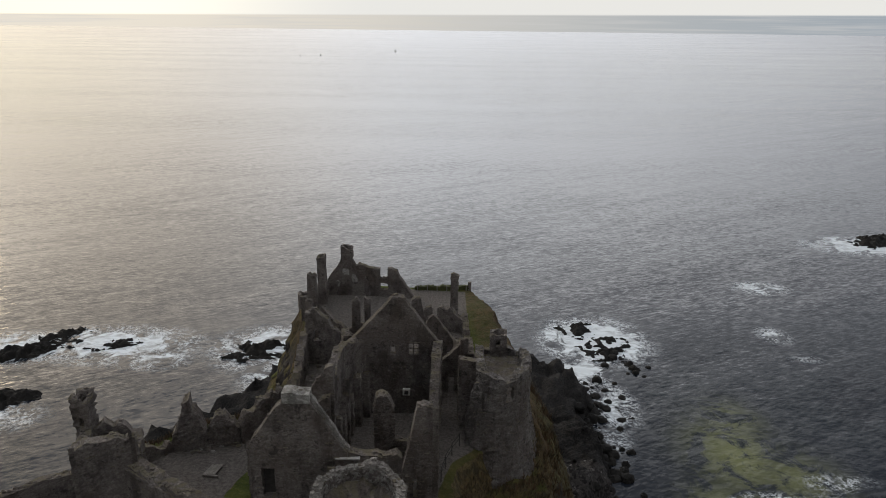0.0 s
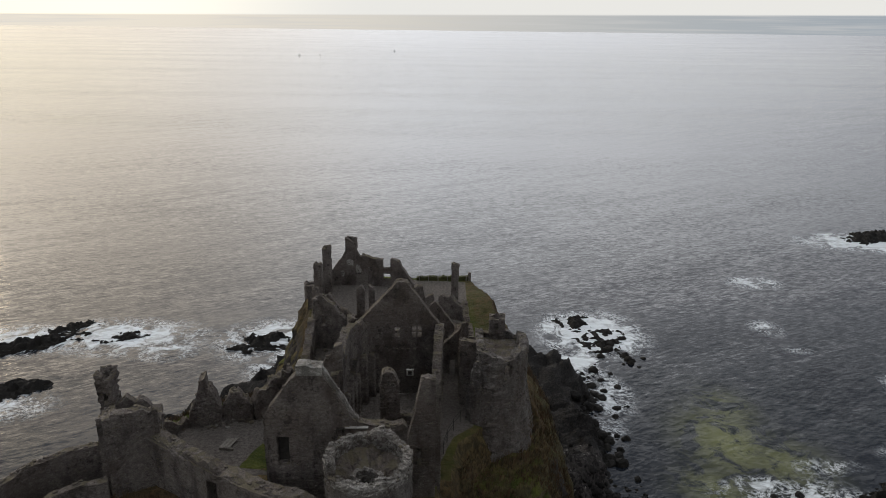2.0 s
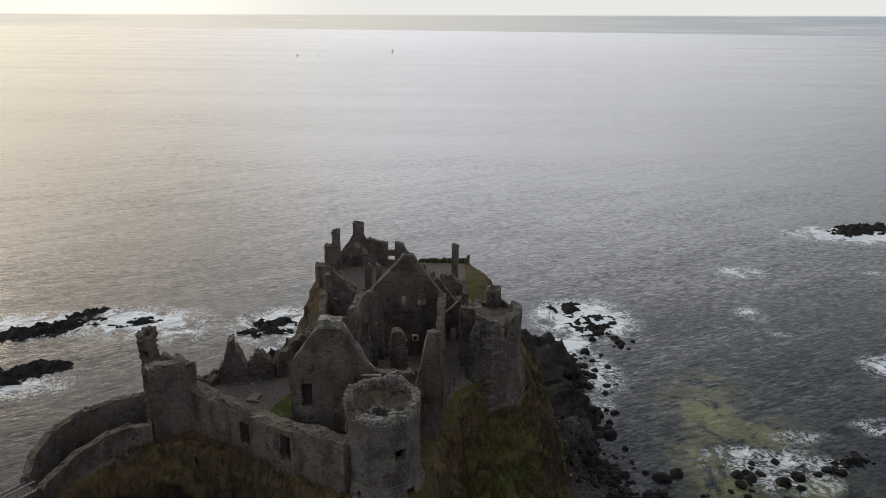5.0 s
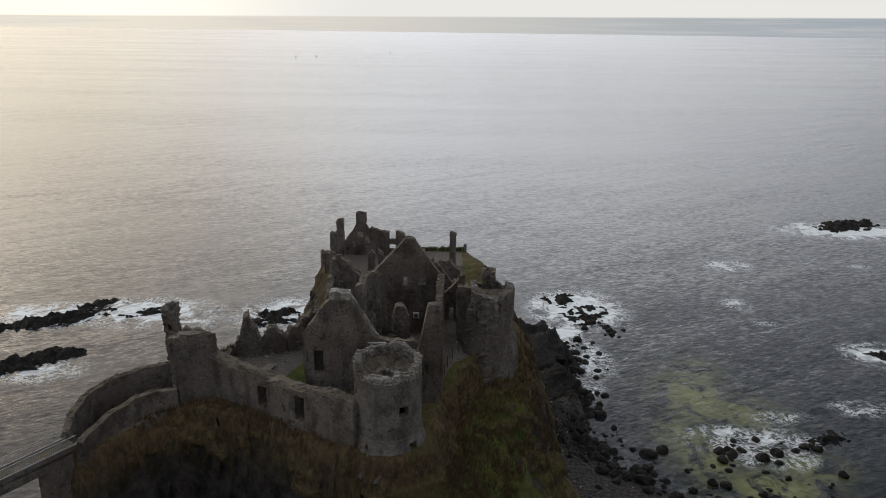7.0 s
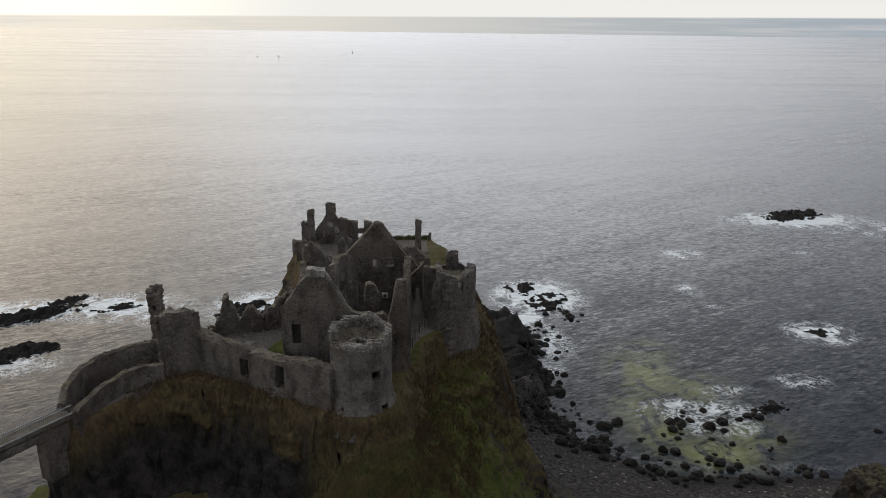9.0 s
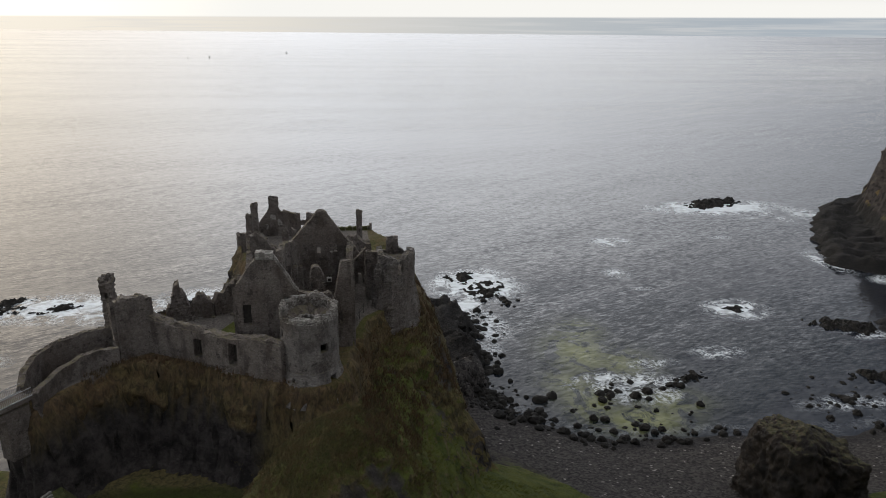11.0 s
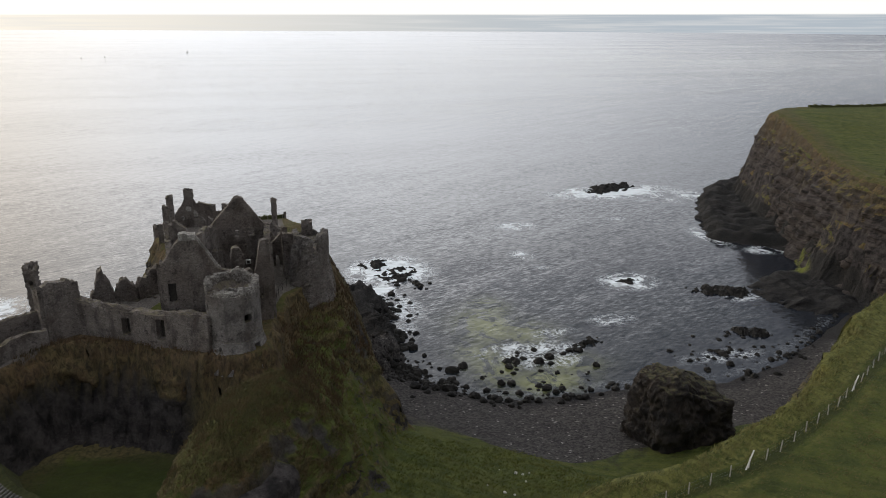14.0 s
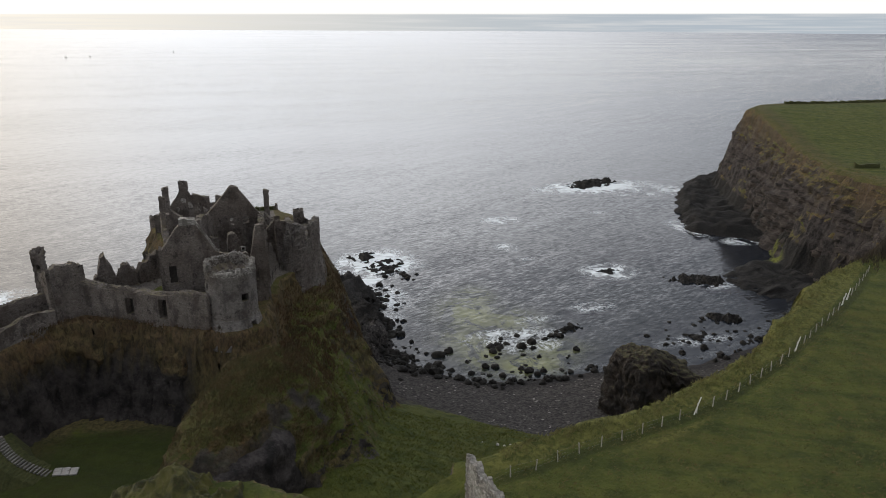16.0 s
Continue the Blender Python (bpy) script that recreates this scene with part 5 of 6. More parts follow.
def north_court():
    t = thing("north_court_walls", (-10, 92, 36), "broken stone walls round an upper courtyard", "wall")
    masonry("sloping_fragment", [(-19.4, 91.0), (-13.0, 90.4)], [(0, 40.5), (2.2, 43.2), (3.2, 42.4), (6.4, 38.8)], 34.0, t, 1.0, ragged=0.35)
    masonry("pier", [(-13.7, 95.0), (-12.5, 95.0)], [(0, 42.4), (0.6, 42.7), (1.2, 42.0)], 34.5, t, 0.8, ragged=0.4, cell=0.28)
    masonry("pier", [(-11.9, 95.4), (-11.0, 95.4)], [(0, 42.6), (0.9, 42.3)], 34.5, t, 0.8, ragged=0.4, seed=1, cell=0.28)
    masonry("pier_wall", [(-14.6, 95.0), (-11.0, 95.4)], [(0, 38.0), (1.5, 38.6), (3.6, 38.2)], 34.5, t, 0.6, ragged=0.6, seed=2, cell=0.3)
    masonry("stepped_fragment", [(-18.6, 86.0), (-14.0, 85.6)], [(0, 44.6), (1.6, 44.6), (2.6, 43.6), (3.4, 42.6), (4.6, 41.4)], 34.0, t, 0.9, [(1.0, 1.7, 40.4, 42.0)], ragged=0.5, cell=0.3)
    masonry("broken_pier", [(-13.2, 61.4), (-10.9, 61.4)], [(0, 46.6), (0.5, 47.8), (0.9, 48.4), (1.6, 49.0), (2.3, 49.1)], 36.0, t, 0.9, ragged=0.4, cell=0.3, jit=0.1)
    masonry("half_gable", [(-0.9, 78.2), (2.7, 78.0)], [(0, 41.2), (1.8, 42.8), (3.2, 44.4), (3.6, 44.2)], 35.5, t, 0.9, [(1.4, 2.2, 37.0, 39.4)], ragged=0.3, cell=0.3)
    masonry("low_cross_wall", [(-11.4, 84.0), (-1.2, 83.0)], [(0, 40.2), (3, 38.6), (6, 38.2), (10.2, 39.4)], 34.5, t, 0.8, ragged=0.7, cell=0.32)
    masonry("low_cross_wall", [(-10.5, 104.0), (-2.0, 103.0)], [(0, 37.6), (4, 37.2), (8.5, 38.0)], 34.5, t, 0.7, ragged=0.5, cell=0.32, seed=6)
    masonry("rubble_wall", [(-13.4, 86.0), (-12.2, 78.0), (-11.2, 73.2)], [(0, 41.8), (2, 42.0), (5, 43.0), (9, 45.0), (13, 46.4)], 34.5, t, 1.0, ragged=0.6)
    masonry("west_edge_wall", [(-20.8, 100.0), (-19.4, 91.0), (-18.2, 78.0), (-17.0, 68.0)], [(0, 40.5), (5, 41.5), (10, 39.5), (16, 41.0), (24, 40.0), (32, 42.0)], 33.0, t, 1.0, ragged=0.8)
    masonry("gable_fragment", [(-3.2, 89.0), (1.2, 89.0)], [(0, 40.4), (1.2, 43.0), (2.0, 42.2), (4.4, 39.6)], 34.5, t, 0.8, ragged=0.3)
    masonry("north_wall", [(-5.0, 96.0), (-2.0, 96.2)], [(0, 42.4), (1.4, 42.6), (1.6, 40.6), (3.0, 41.2)], 34.5, t, 0.9, ragged=0.4)
    masonry("chimney_wall", [(-1.0, 99.0), (3.2, 97.0)], [(0, 39.6), (2.0, 40.4), (4.6, 38.0)], 34.5, t, 0.9, ragged=0.3)
    masonry("east_edge_wall", [(3.0, 98.0), (3.4, 88.0), (3.2, 78.0)], [(0, 38.6), (6, 38.2), (12, 39.5), (20, 42.6)], 34.0, t, 0.9, ragged=0.4)
    return t


def north_rail():
    t = thing("grassed_parapet", (-0.5, 115.2, 36), "low turf-topped wall along the cliff edge", "wall")
    masonry("wall", [(-5.4, 115.2), (4.0, 115.4)], [(0, 37.0), (9.4, 37.1)], 34.0, t, 0.7, ragged=0.1, mat=MOSS_STONE)
    for k in range(6):
        part("post", box_bm((-4.9 + 1.7 * k, 114.8, 36.2), (0.14, 0.14, 2.2), 0.2 * k, 0.02), WOOD_DARK, t)
    part("end_pier", box_bm((4.2, 115.3, 36.6), (0.6, 0.6, 2.4), 0, 0.06), STONE, t)
    return t


MOSS_STONE = plain_material("turf_covered_stone", (0.022, 0.028, 0.006), (0.062, 0.064, 0.018), 0.95, 3.0, 0.05)
round_tower()
curtain_wall()
gatehouse()
barbican()
footbridge()
west_wall()
south_house()
great_hall()
east_tower()
chimney(1.35, 99.5, 44.9, 1.1)
chimney(-20.4, 108.5, 44.5, 1.3)
chimney(-20.4, 100.0, 44.5, 1.25)
north_house()
north_court()
north_rail()


def hand_rail():
    t = thing("hand_rail", (0.4, 62.5, 38), "thin dark metal handrail beside the sloping passage", "railing")
    pts = [(-0.2, 59.5, 37.7), (0.2, 61.5, 37.9), (0.9, 63.5, 38.1), (1.7, 65.2, 38.2)]
    for x, y, z in pts:
        part("post", box_bm((x, y, z + 0.4), (0.09, 0.09, 1.5)), DARK_VOID, t)
    for a, b in zip(pts, pts[1:]):
        for hgt in (0.6, 1.1):
            m = [(p + q) / 2 for p, q in zip(a, b)]
            part("rail", box_bm((m[0], m[1], m[2] + hgt), (0.06, math.hypot(b[0] - a[0], b[1] - a[1]), 0.06), math.atan2(-(b[0] - a[0]), b[1] - a[1])), DARK_VOID, t)
    return t


def timber_ramp():
    t = thing("timber_ramp", (-23.4, 60.6, 37.4), "short ramp of grey weathered planks in the lower court", "ramp")
    for k in range(3):
        part("plank", box_bm((-23.9 + 0.42 * k, 60.5 + 0.05 * k, 37.7), (0.34, 1.8, 0.09), -0.25, 0.01), WOOD_DARK, t)
    part("beam", box_bm((-23.5, 59.7, 37.55), (1.6, 0.2, 0.3), -0.1, 0.02), WOOD_DARK, t)
    return t


def court_rubble():
    """Loose blocks fallen along the foot of the walls."""
    rr = random.Random(23)
    lines = [((-28.5, 57.5), (-19, 52.6), 16), ((-29, 63.4), (-20, 66.5), 16), ((-17.6, 70), (-17.8, 86), 14), ((-12.6, 76), (-12.9, 88), 12),
             ((-10, 62), (-3, 64), 14), ((-9, 79), (0, 81), 10), ((-12, 92), (-3, 93), 12)]
    for a, b, n in lines:
        for k in range(n):
            f = rr.random()
            x, y = a[0] + (b[0] - a[0]) * f + rr.gauss(0, .5), a[1] + (b[1] - a[1]) * f + rr.gauss(0, .5)
            w = rr.uniform(.3, .85)
            bm = box_bm((0, 0, 0), (w, w * rr.uniform(.6, .9), w * rr.uniform(.45, .7)), rr.uniform(0, 3), 0.06)
            for v in bm.verts:
                v.co += Vector((rr.uniform(-.06, .06), rr.uniform(-.06, .06), rr.uniform(-.06, .06)))
            me = bpy.data.meshes.new("fallen_block")
            bm.to_mesh(me)
            bm.free()
            me.materials.append(LICHEN_STONE if rr.random() < 0.15 else STONE)
            ob = new("fallen_block", me)
            ob.location = (x, y, float(land(np.array([x]), np.array([y]))[0]) + 0.12 * w)
            tagged(ob, "fallen block of rubble stone on the court floor", "stone", "fallen stones in the ruin")


court_rubble()
hand_rail()
timber_ramp()


# ---- sea stack, skerries, boulders ----
def skerry(cx, cy, rx, ry, rot, h, seed, label, step=0.4, rough=1.5):
    """A wave-washed reef standing out of the sea."""
    R = max(rx, ry) * 1.35
    n = int(2 * R / step)
    g = np.linspace(-R, R, n)
    X, Y = np.meshgrid(g, g)
    ca, sa = math.cos(rot), math.sin(rot)
    u, v = (X * ca + Y * sa) / rx, (-X * sa + Y * ca) / ry
    d = np.hypot(u, v) + 0.75 * fbm(X + seed * 50, Y, 4, 5, seed, 0.6)
    Z = 0.62 * h * (1 - np.maximum(d, 0) ** 1.6) + rough * (1.1 * ridge(X + seed * 33, Y, 2.6, 4, seed + 3) + 0.22 * ridge(X, Y + seed * 21, 0.9, 2, seed + 8) - 0.45)
    Z = np.clip(Z, -1.2, None)
    q = np.arange(n * n).reshape(n, n)
    f = np.stack([q[:-1, :-1], q[:-1, 1:], q[1:, 1:], q[1:, :-1]], -1).reshape(-1, 4)
    f = f[Z.reshape(-1)[f].max(1) > -0.5]
    P = np.stack([X + cx, Y + cy, Z], -1).reshape(-1, 3)
    used = np.unique(f)
    remap = np.zeros(n * n, int)
    remap[used] = np.arange(len(used))
    ob = link_mesh("skerry", P[used] - np.array((cx, cy, 0)), remap[f], BASALT)
    ob.location = (cx, cy, 0)
    return tagged(ob, label, "rock", "skerries off the castle")


skerry(173, 267, 15, 6, 0.35, 2.6, 1, "long low black skerry ringed with white surf", 0.6)
skerry(36.5, 178, 5, 4, 0.3, 2.2, 2, "black tidal rock with foam around it")
skerry(42, 168, 6, 5, 1.1, 1.5, 3, "broken black tidal rocks awash in foam", 0.45, 1.6)
skerry(-48, 163, 6.5, 5.0, 0.8, 2.2, 4, "squat dark tidal rock in the surf")
skerry(-110, 159, 13, 3.6, 0.45, 2.4, 5, "long dark reef of broken rock")
skerry(-102, 170, 6, 2.6, 0.8, 1.6, 6, "low dark reef end washed by surf")
skerry(-87, 165, 6, 2.5, 0.4, 1.0, 7, "low black rocks awash in white water")
skerry(-102, 134, 11, 4.2, 0.55, 2.4, 8, "dark boulder reef near the cliffs")
skerry(138, 128, 8, 4.0, -0.35, 2.2, 9, "flat tilted slab of dark rock")
skerry(127, 98, 5, 2.6, -0.3, 1.6, 10, "cluster of black tidal rocks", 0.45, 1.7)
skerry(80, 104, 3.5, 1.6, 0.2, 0.7, 13, "low black rocks awash", 0.45, 1.5)
skerry(114, 143, 3.0, 2.0, 0.2, 0.6, 14, "small rock under breaking water", 0.45, 1.3)


def sea_stack():
    cx, cy = 73.3, 51.6
    n, rings = 190, 84
    verts, faces = [], []
    for j in range(rings + 1):
        f = j / rings
        for k in range(n):
            th = 2 * math.pi * k / n
            ct, st = math.cos(th), math.sin(th)
            # outline: longer along x, cut square on the west
            r = 8.2 / (abs(ct) ** 9 + abs(st / 0.86) ** 9) ** (1 / 9)
            if f < 0.62:
                g = f / 0.62
                rr = r * (1.0 - 0.12 * g ** 1.4)
                z = 0.90 * g
            else:
                g = (f - 0.62) / 0.38
                rr = r * 0.88 * (1 - g)
                z = 1.0 - 0.10 * (1 - g) ** 2
            x, y = cx + rr * ct, cy + rr * st
            roof = 19.6 - 0.38 * max(0.0, x - 70) - 0.4 * (math.hypot(x - cx, y - cy) / 11) ** 2 + 1.6 * math.exp(-((x - 69) ** 2 + (y - 49) ** 2) / 16)
            a1 = noise.fractal((x * 0.16, y * 0.16, z * 2.6), 0.7, 2.0, 5)
            a2 = noise.fractal((x * 0.5 + 7, y * 0.5, z * 8), 0.7, 2.0, 4)
            a3 = noise.ridged_multi_fractal((x * 0.55, y * 0.55 + 3, z * 7), 0.8, 2.1, 5, 1.0, 2.0)
            a4 = noise.noise((x * 1.6, y * 1.6, z * 22))
            bulge = (0.9 * a1 + 0.7 * a2 + 0.17 * (a3 - 1.2) + 0.14 * a4) * (1 if f < 0.7 else 0.5)
            verts.append((x + bulge * ct, y + bulge * st, 1.0 + (roof - 1.0) * z + (0.6 * a1 + 0.35 * a2) * (1 if z > 0.9 else 0.3)))
            if j:
                p, q = (j - 1) * n, j * n
                faces.append((p + k, p + (k + 1) % n, q + (k + 1) % n, q + k))
    t = thing("rock_stack", (cx, cy, 1.0), "massive dark rock stack with mossy grass on top, standing on shingle", "rock")
    cut = int(0.66 * rings) * n
    under(link_mesh("rock_face", verts, [f for f in faces if f[0] < cut], STACK, True), t)
    under(link_mesh("turf_cap", verts, [f for f in faces if f[0] >= cut], STACK, True), t, "mossy brown turf on the rock top")
    return t


def stack_material():
    m, nt, bsdf, geo = material("mossy_basalt")
    p = geo.outputs["Position"]
    up = nd(nt, "ShaderNodeSeparateXYZ", Vector=geo.outputs["Normal"]).outputs[2]
    mid, fine = noise_(nt, p, 0.5, 7.0, 0.68), noise_(nt, p, 2.6, 6.0, 0.7)
    rock = mix_(nt, ramp_(nt, mid, 0.35, 0.68), (0.012, 0.010, 0.009), (0.050, 0.038, 0.029))
    turf = mix_(nt, ramp_(nt, fine, 0.35, 0.7), (0.030, 0.036, 0.012), (0.105, 0.080, 0.038))
    s = math_(nt, "ADD", up, math_(nt, "MULTIPLY", math_(nt, "SUBTRACT", mid, 0.5), 0.8))
    col = mix_(nt, ramp_(nt, s, 0.62, 1.0), rock, turf)
    col = mix_(nt, ramp_(nt, fine, 0.66, 0.74, 0.0, 0.5), col, (0.26, 0.24, 0.20))
    crack = noise_(nt, scaled(nt, p, 1.0, 1.0, 0.6), 1.1, 8.0, 0.75, 0.8)
    finish(nt, bsdf, col, 0.92, math_(nt, "ADD", math_(nt, "ADD", mid, math_(nt, "MULTIPLY", crack, 0.9)), math_(nt, "MULTIPLY", fine, 0.4)), 1.0, 0.7)
    return m


STACK = stack_material()
sea_stack()


def boulder_mesh(seed):
    bm = bmesh.new()
    bmesh.ops.create_icosphere(bm, subdivisions=2, radius=1.0)
    rnd = random.Random(seed)
    off = Vector((rnd.uniform(-50, 50), rnd.uniform(-50, 50), rnd.uniform(-50, 50)))
    sq = (rnd.uniform(0.85, 1.3), rnd.uniform(0.75, 1.1), rnd.uniform(0.55, 0.85))
    for v in bm.verts:
        k = 1 + 0.42 * noise.noise(v.co * 1.1 + off) + 0.2 * noise.noise(v.co * 2.7 + off)
        v.co = Vector((v.co.x * sq[0], v.co.y * sq[1], v.co.z * sq[2])) * k
    me = bpy.data.meshes.new("boulder")
    bm.to_mesh(me)
    bm.free()
    me.materials.append(BASALT)
    return me


def height_at(x, y):
    return float(land(np.array([float(x)]), np.array([float(y)]))[0])


BOULDERS = [boulder_mesh(s) for s in range(8)]


def boulder(x, y, size, rnd, label="rounded black beach boulder", group="boulders along the shore"):
    ob = new("boulder", BOULDERS[rnd.randrange(8)])
    ob.location = (x, y, max(height_at(x, y), -0.35) + 0.25 * size)
    ob.rotation_euler = (rnd.uniform(-.3, .3), rnd.uniform(-.3, .3), rnd.uniform(0, 6.3))
    ob.scale = (size, size * rnd.uniform(.85, 1.1), size * rnd.uniform(1.0, 1.35))
    return tagged(ob, label, "boulder", group)


rnd = random.Random(4)
for x, y, s in ((41, 97.5, 1.7), (44, 99, 1.6), (31, 101.4, 1.3), (34, 98.3, 1.2), (37, 92, 1.1), (60, 83.6, 1.3), (63.5, 82.6, 1.0), (55, 92.4, .9), (42, 88.8, .9),
                (46, 86, 0.9), (50, 84, 0.8), (53, 83, .9), (68, 82, .8), (40, 91, 1.0), (47, 92, .8), (62, 92, .8), (66, 95, .9), (71, 99, .8), (59, 101, .7)):
    boulder(x, y, s, rnd, "large wet black boulder at the waterline")
line = [np.array(p) for p in SHORE[:11]]
heap = []
for k in range(150):
    i = rnd.randrange(len(line) - 1)
    p = line[i] + (line[i + 1] - line[i]) * rnd.random()
    out = rnd.gauss(1.0, 2.2)
    size = rnd.choice((.3, .4, .5, .6, .75, 1.0))
    if size > 0.55:
        boulder(p[0] + rnd.uniform(-1, 1), p[1] + out, size, rnd)
    else:
        heap.append((p[0] + rnd.uniform(-1, 1), p[1] + out, size))
for k in range(90):
    th = rnd.choice(range(3, 8))
    a, b = np.array(APRON[th - 1]), np.array(APRON[th])
    p = a + (b - a) * rnd.random()
    heap.append((p[0] + rnd.uniform(-1, 4), p[1] + rnd.uniform(-2, 2), rnd.choice((.4, .5, .7, .9, 1.3))))
for k in range(60):
    heap.append((rnd.uniform(98, 150), rnd.gauss(92, 5), rnd.choice((.3, .4, .5, .7, .9))))
for k in range(160):
    heap.append((rnd.gauss(31, 3.5), rnd.gauss(99, 4), rnd.choice((.25, .35, .45, .6))))


def boulder_heap(spots):
    """The countless smaller shore stones, as one object."""
    verts, faces = [], []
    for x, y, size in spots:
        me = BOULDERS[rnd.randrange(8)]
        a, z = rnd.uniform(0, 6.3), max(height_at(x, y), -0.35) + 0.2 * size
        base = len(verts)
        for v in me.vertices:
            c = v.co
            verts.append((x + size * (c.x * math.cos(a) - c.y * math.sin(a)), y + size * (c.x * math.sin(a) + c.y * math.cos(a)), z + 1.15 * size * c.z))
        faces += [[base + q for q in f.vertices] for f in me.polygons]
    return tagged(link_mesh("shore_rubble", verts, faces, BASALT), "small black stones scattered along the shore", "stones", kind="stuff")


boulder_heap(heap)
for cx, cy, sx, sy, n in ((59, 97, 5, 2.6, 16), (110, 88, 6, 2.6, 18), (126, 97, 5, 3, 10), (76, 101, 6, 2, 8), (66, 88, 7, 2.5, 12), (36, 118, 2.5, 5, 14), (44, 92, 4, 2, 8), (31, 99, 3, 3.5, 34), (37, 91, 3, 2.2, 22), (44, 166, 3, 4, 14), (47, 157, 2.5, 3, 8), (38, 140, 2, 6, 14)):
    for k in range(n):
        boulder(rnd.gauss(cx, sx), rnd.gauss(cy, sy), rnd.choice((.4, .5, .65, .8, 1.0, 1.25)), rnd, "wet black boulder standing in the shallows")
for x, y, s in ((31.1, 34, .55), (32.4, 33.2, .4), (35.6, 40.9, .5), (36.6, 40.4, .45), (38, 41, .35), (36, 37.5, .4), (29, 36, .3), (34, 30, .45), (35, 30.6, .35), (33.5, 43, .3)):
    ob = boulder(x, y, 0.6 * s, rnd, "small pale stone lying in the turf", "pale stones on the slope")
    ob.name = "stone"
    ob.material_slots[0].link = "OBJECT"
    ob.material_slots[0].material = PALE_ROCK


# ---- mainland: fence, ruined wall, outcrop, path ----
def fence():
    line = FENCE_LINE
    t = thing("fence", (40, -9.4, height_at(40, -9.4)), "post and wire stock fence along the cliff edge", "fence")
    P = [np.array(p) for p in line]
    seg = [np.linalg.norm(b - a) for a, b in zip(P, P[1:])]
    cum = np.concatenate([[0], np.cumsum(seg)])
    rnd = random.Random(11)
    tops = []
    n = int(cum[-1] / 2.25)
    for k in range(n + 1):
        s = min(max(k * 2.25 - 0.9, 0.0), cum[-1] - 0.01)
        i = int(np.searchsorted(cum, s, side="right")) - 1
        x, y = P[i] + (P[i + 1] - P[i]) * (s - cum[i]) / seg[i]
        z = height_at(x, y)
        big = k in (11, 20, 28, 29)
        lean = (rnd.uniform(-.1, .1), rnd.uniform(-.08, .08))
        bm = box_bm((x, y, z + 0.4), (0.085, 0.085, 1.3), rnd.uniform(0, 1.5), 0.015, lean)
        part("post", bm, WOOD_PALE if big else WOOD, t)
        if big:
            part("strut", box_bm((x - 0.5, y - 0.2, z + 0.55), (0.10, 0.10, 1.8), 0.3, 0.02, (1.0, 0.45)), WOOD_PALE, t, "pale leaning strut post")
        tops.append((x + lean[0] * .7, y + lean[1] * .7, z))
    for hgt in (0.3, 0.6, 0.95):
        cu = bpy.data.curves.new("wire", "CURVE")
        cu.dimensions, cu.bevel_depth, cu.bevel_resolution = "3D", 0.003, 0
        sp = cu.splines.new("POLY")
        sp.points.add(len(tops) - 1)
        for q, (x, y, z) in zip(sp.points, tops):
            q.co = (x, y, z + hgt, 1)
        cu.materials.append(WIRE)
        under(new("wire", cu), t)
    return t


fence()


def wall_stub():
    t = thing("ruined_wall", (10.5, -19, height_at(10.5, -19)), "broken end of a pale stone wall on the turf", "wall")
    masonry("wall", [(10.25, -17.5), (10.75, -24.5)], [(0, 51.3), (1, 51.5), (4, 51.6), (7.7, 52.0)], 43.0, t, 0.5, ragged=0.3, mat=LICHEN_STONE, cell=0.3)
    return t


wall_stub()


def outcrop():
    """Mossy crag on the near brow."""
    cx, cy, n = -11.8, 1.2, 150
    g = np.linspace(-9, 9, n)
    X, Y = np.meshgrid(g, g)
    ax, ay = X + cx, Y + cy
    d = np.hypot(X / 7.2, (Y + 0.45 * X) / 4.6) + 0.35 * fbm(ax, ay, 3.5, 4, 61)
    Z = 41.0 - 5.5 * np.maximum(d, 0) ** 3 + 2.0 * fbm(ax, ay, 2.8, 5, 66) + 1.5 * ridge(ax, ay, 3.0, 4, 63) - 0.6
    q = np.arange(n * n).reshape(n, n)
    f = np.stack([q[:-1, :-1], q[:-1, 1:], q[1:, 1:], q[1:, :-1]], -1).reshape(-1, 4)
    f = f[Z.reshape(-1)[f].max(1) > 30]
    ob = link_mesh("outcrop", np.stack([X, Y, Z], -1).reshape(-1, 3), f, MOSS, True)
    ob.location = (cx, cy, 0)
    return tagged(ob, "craggy rock outcrop thick with green moss and turf", "rock")


def moss_material():
    m, nt, bsdf, geo = material("deep_moss")
    p = geo.outputs["Position"]
    a, b = noise_(nt, p, 0.6, 6.0, 0.65), noise_(nt, p, 4.0, 6.0, 0.7)
    col = mix_(nt, ramp_(nt, a, 0.35, 0.65), (0.016, 0.020, 0.004), (0.070, 0.068, 0.014))
    col = mix_(nt, ramp_(nt, b, 0.5, 0.72, 0.0, 0.7), col, (0.075, 0.045, 0.020))
    finish(nt, bsdf, col, 0.95, math_(nt, "ADD", a, math_(nt, "MULTIPLY", b, 0.4)), 1.0, 0.35)
    return m


MOSS = moss_material()
outcrop()


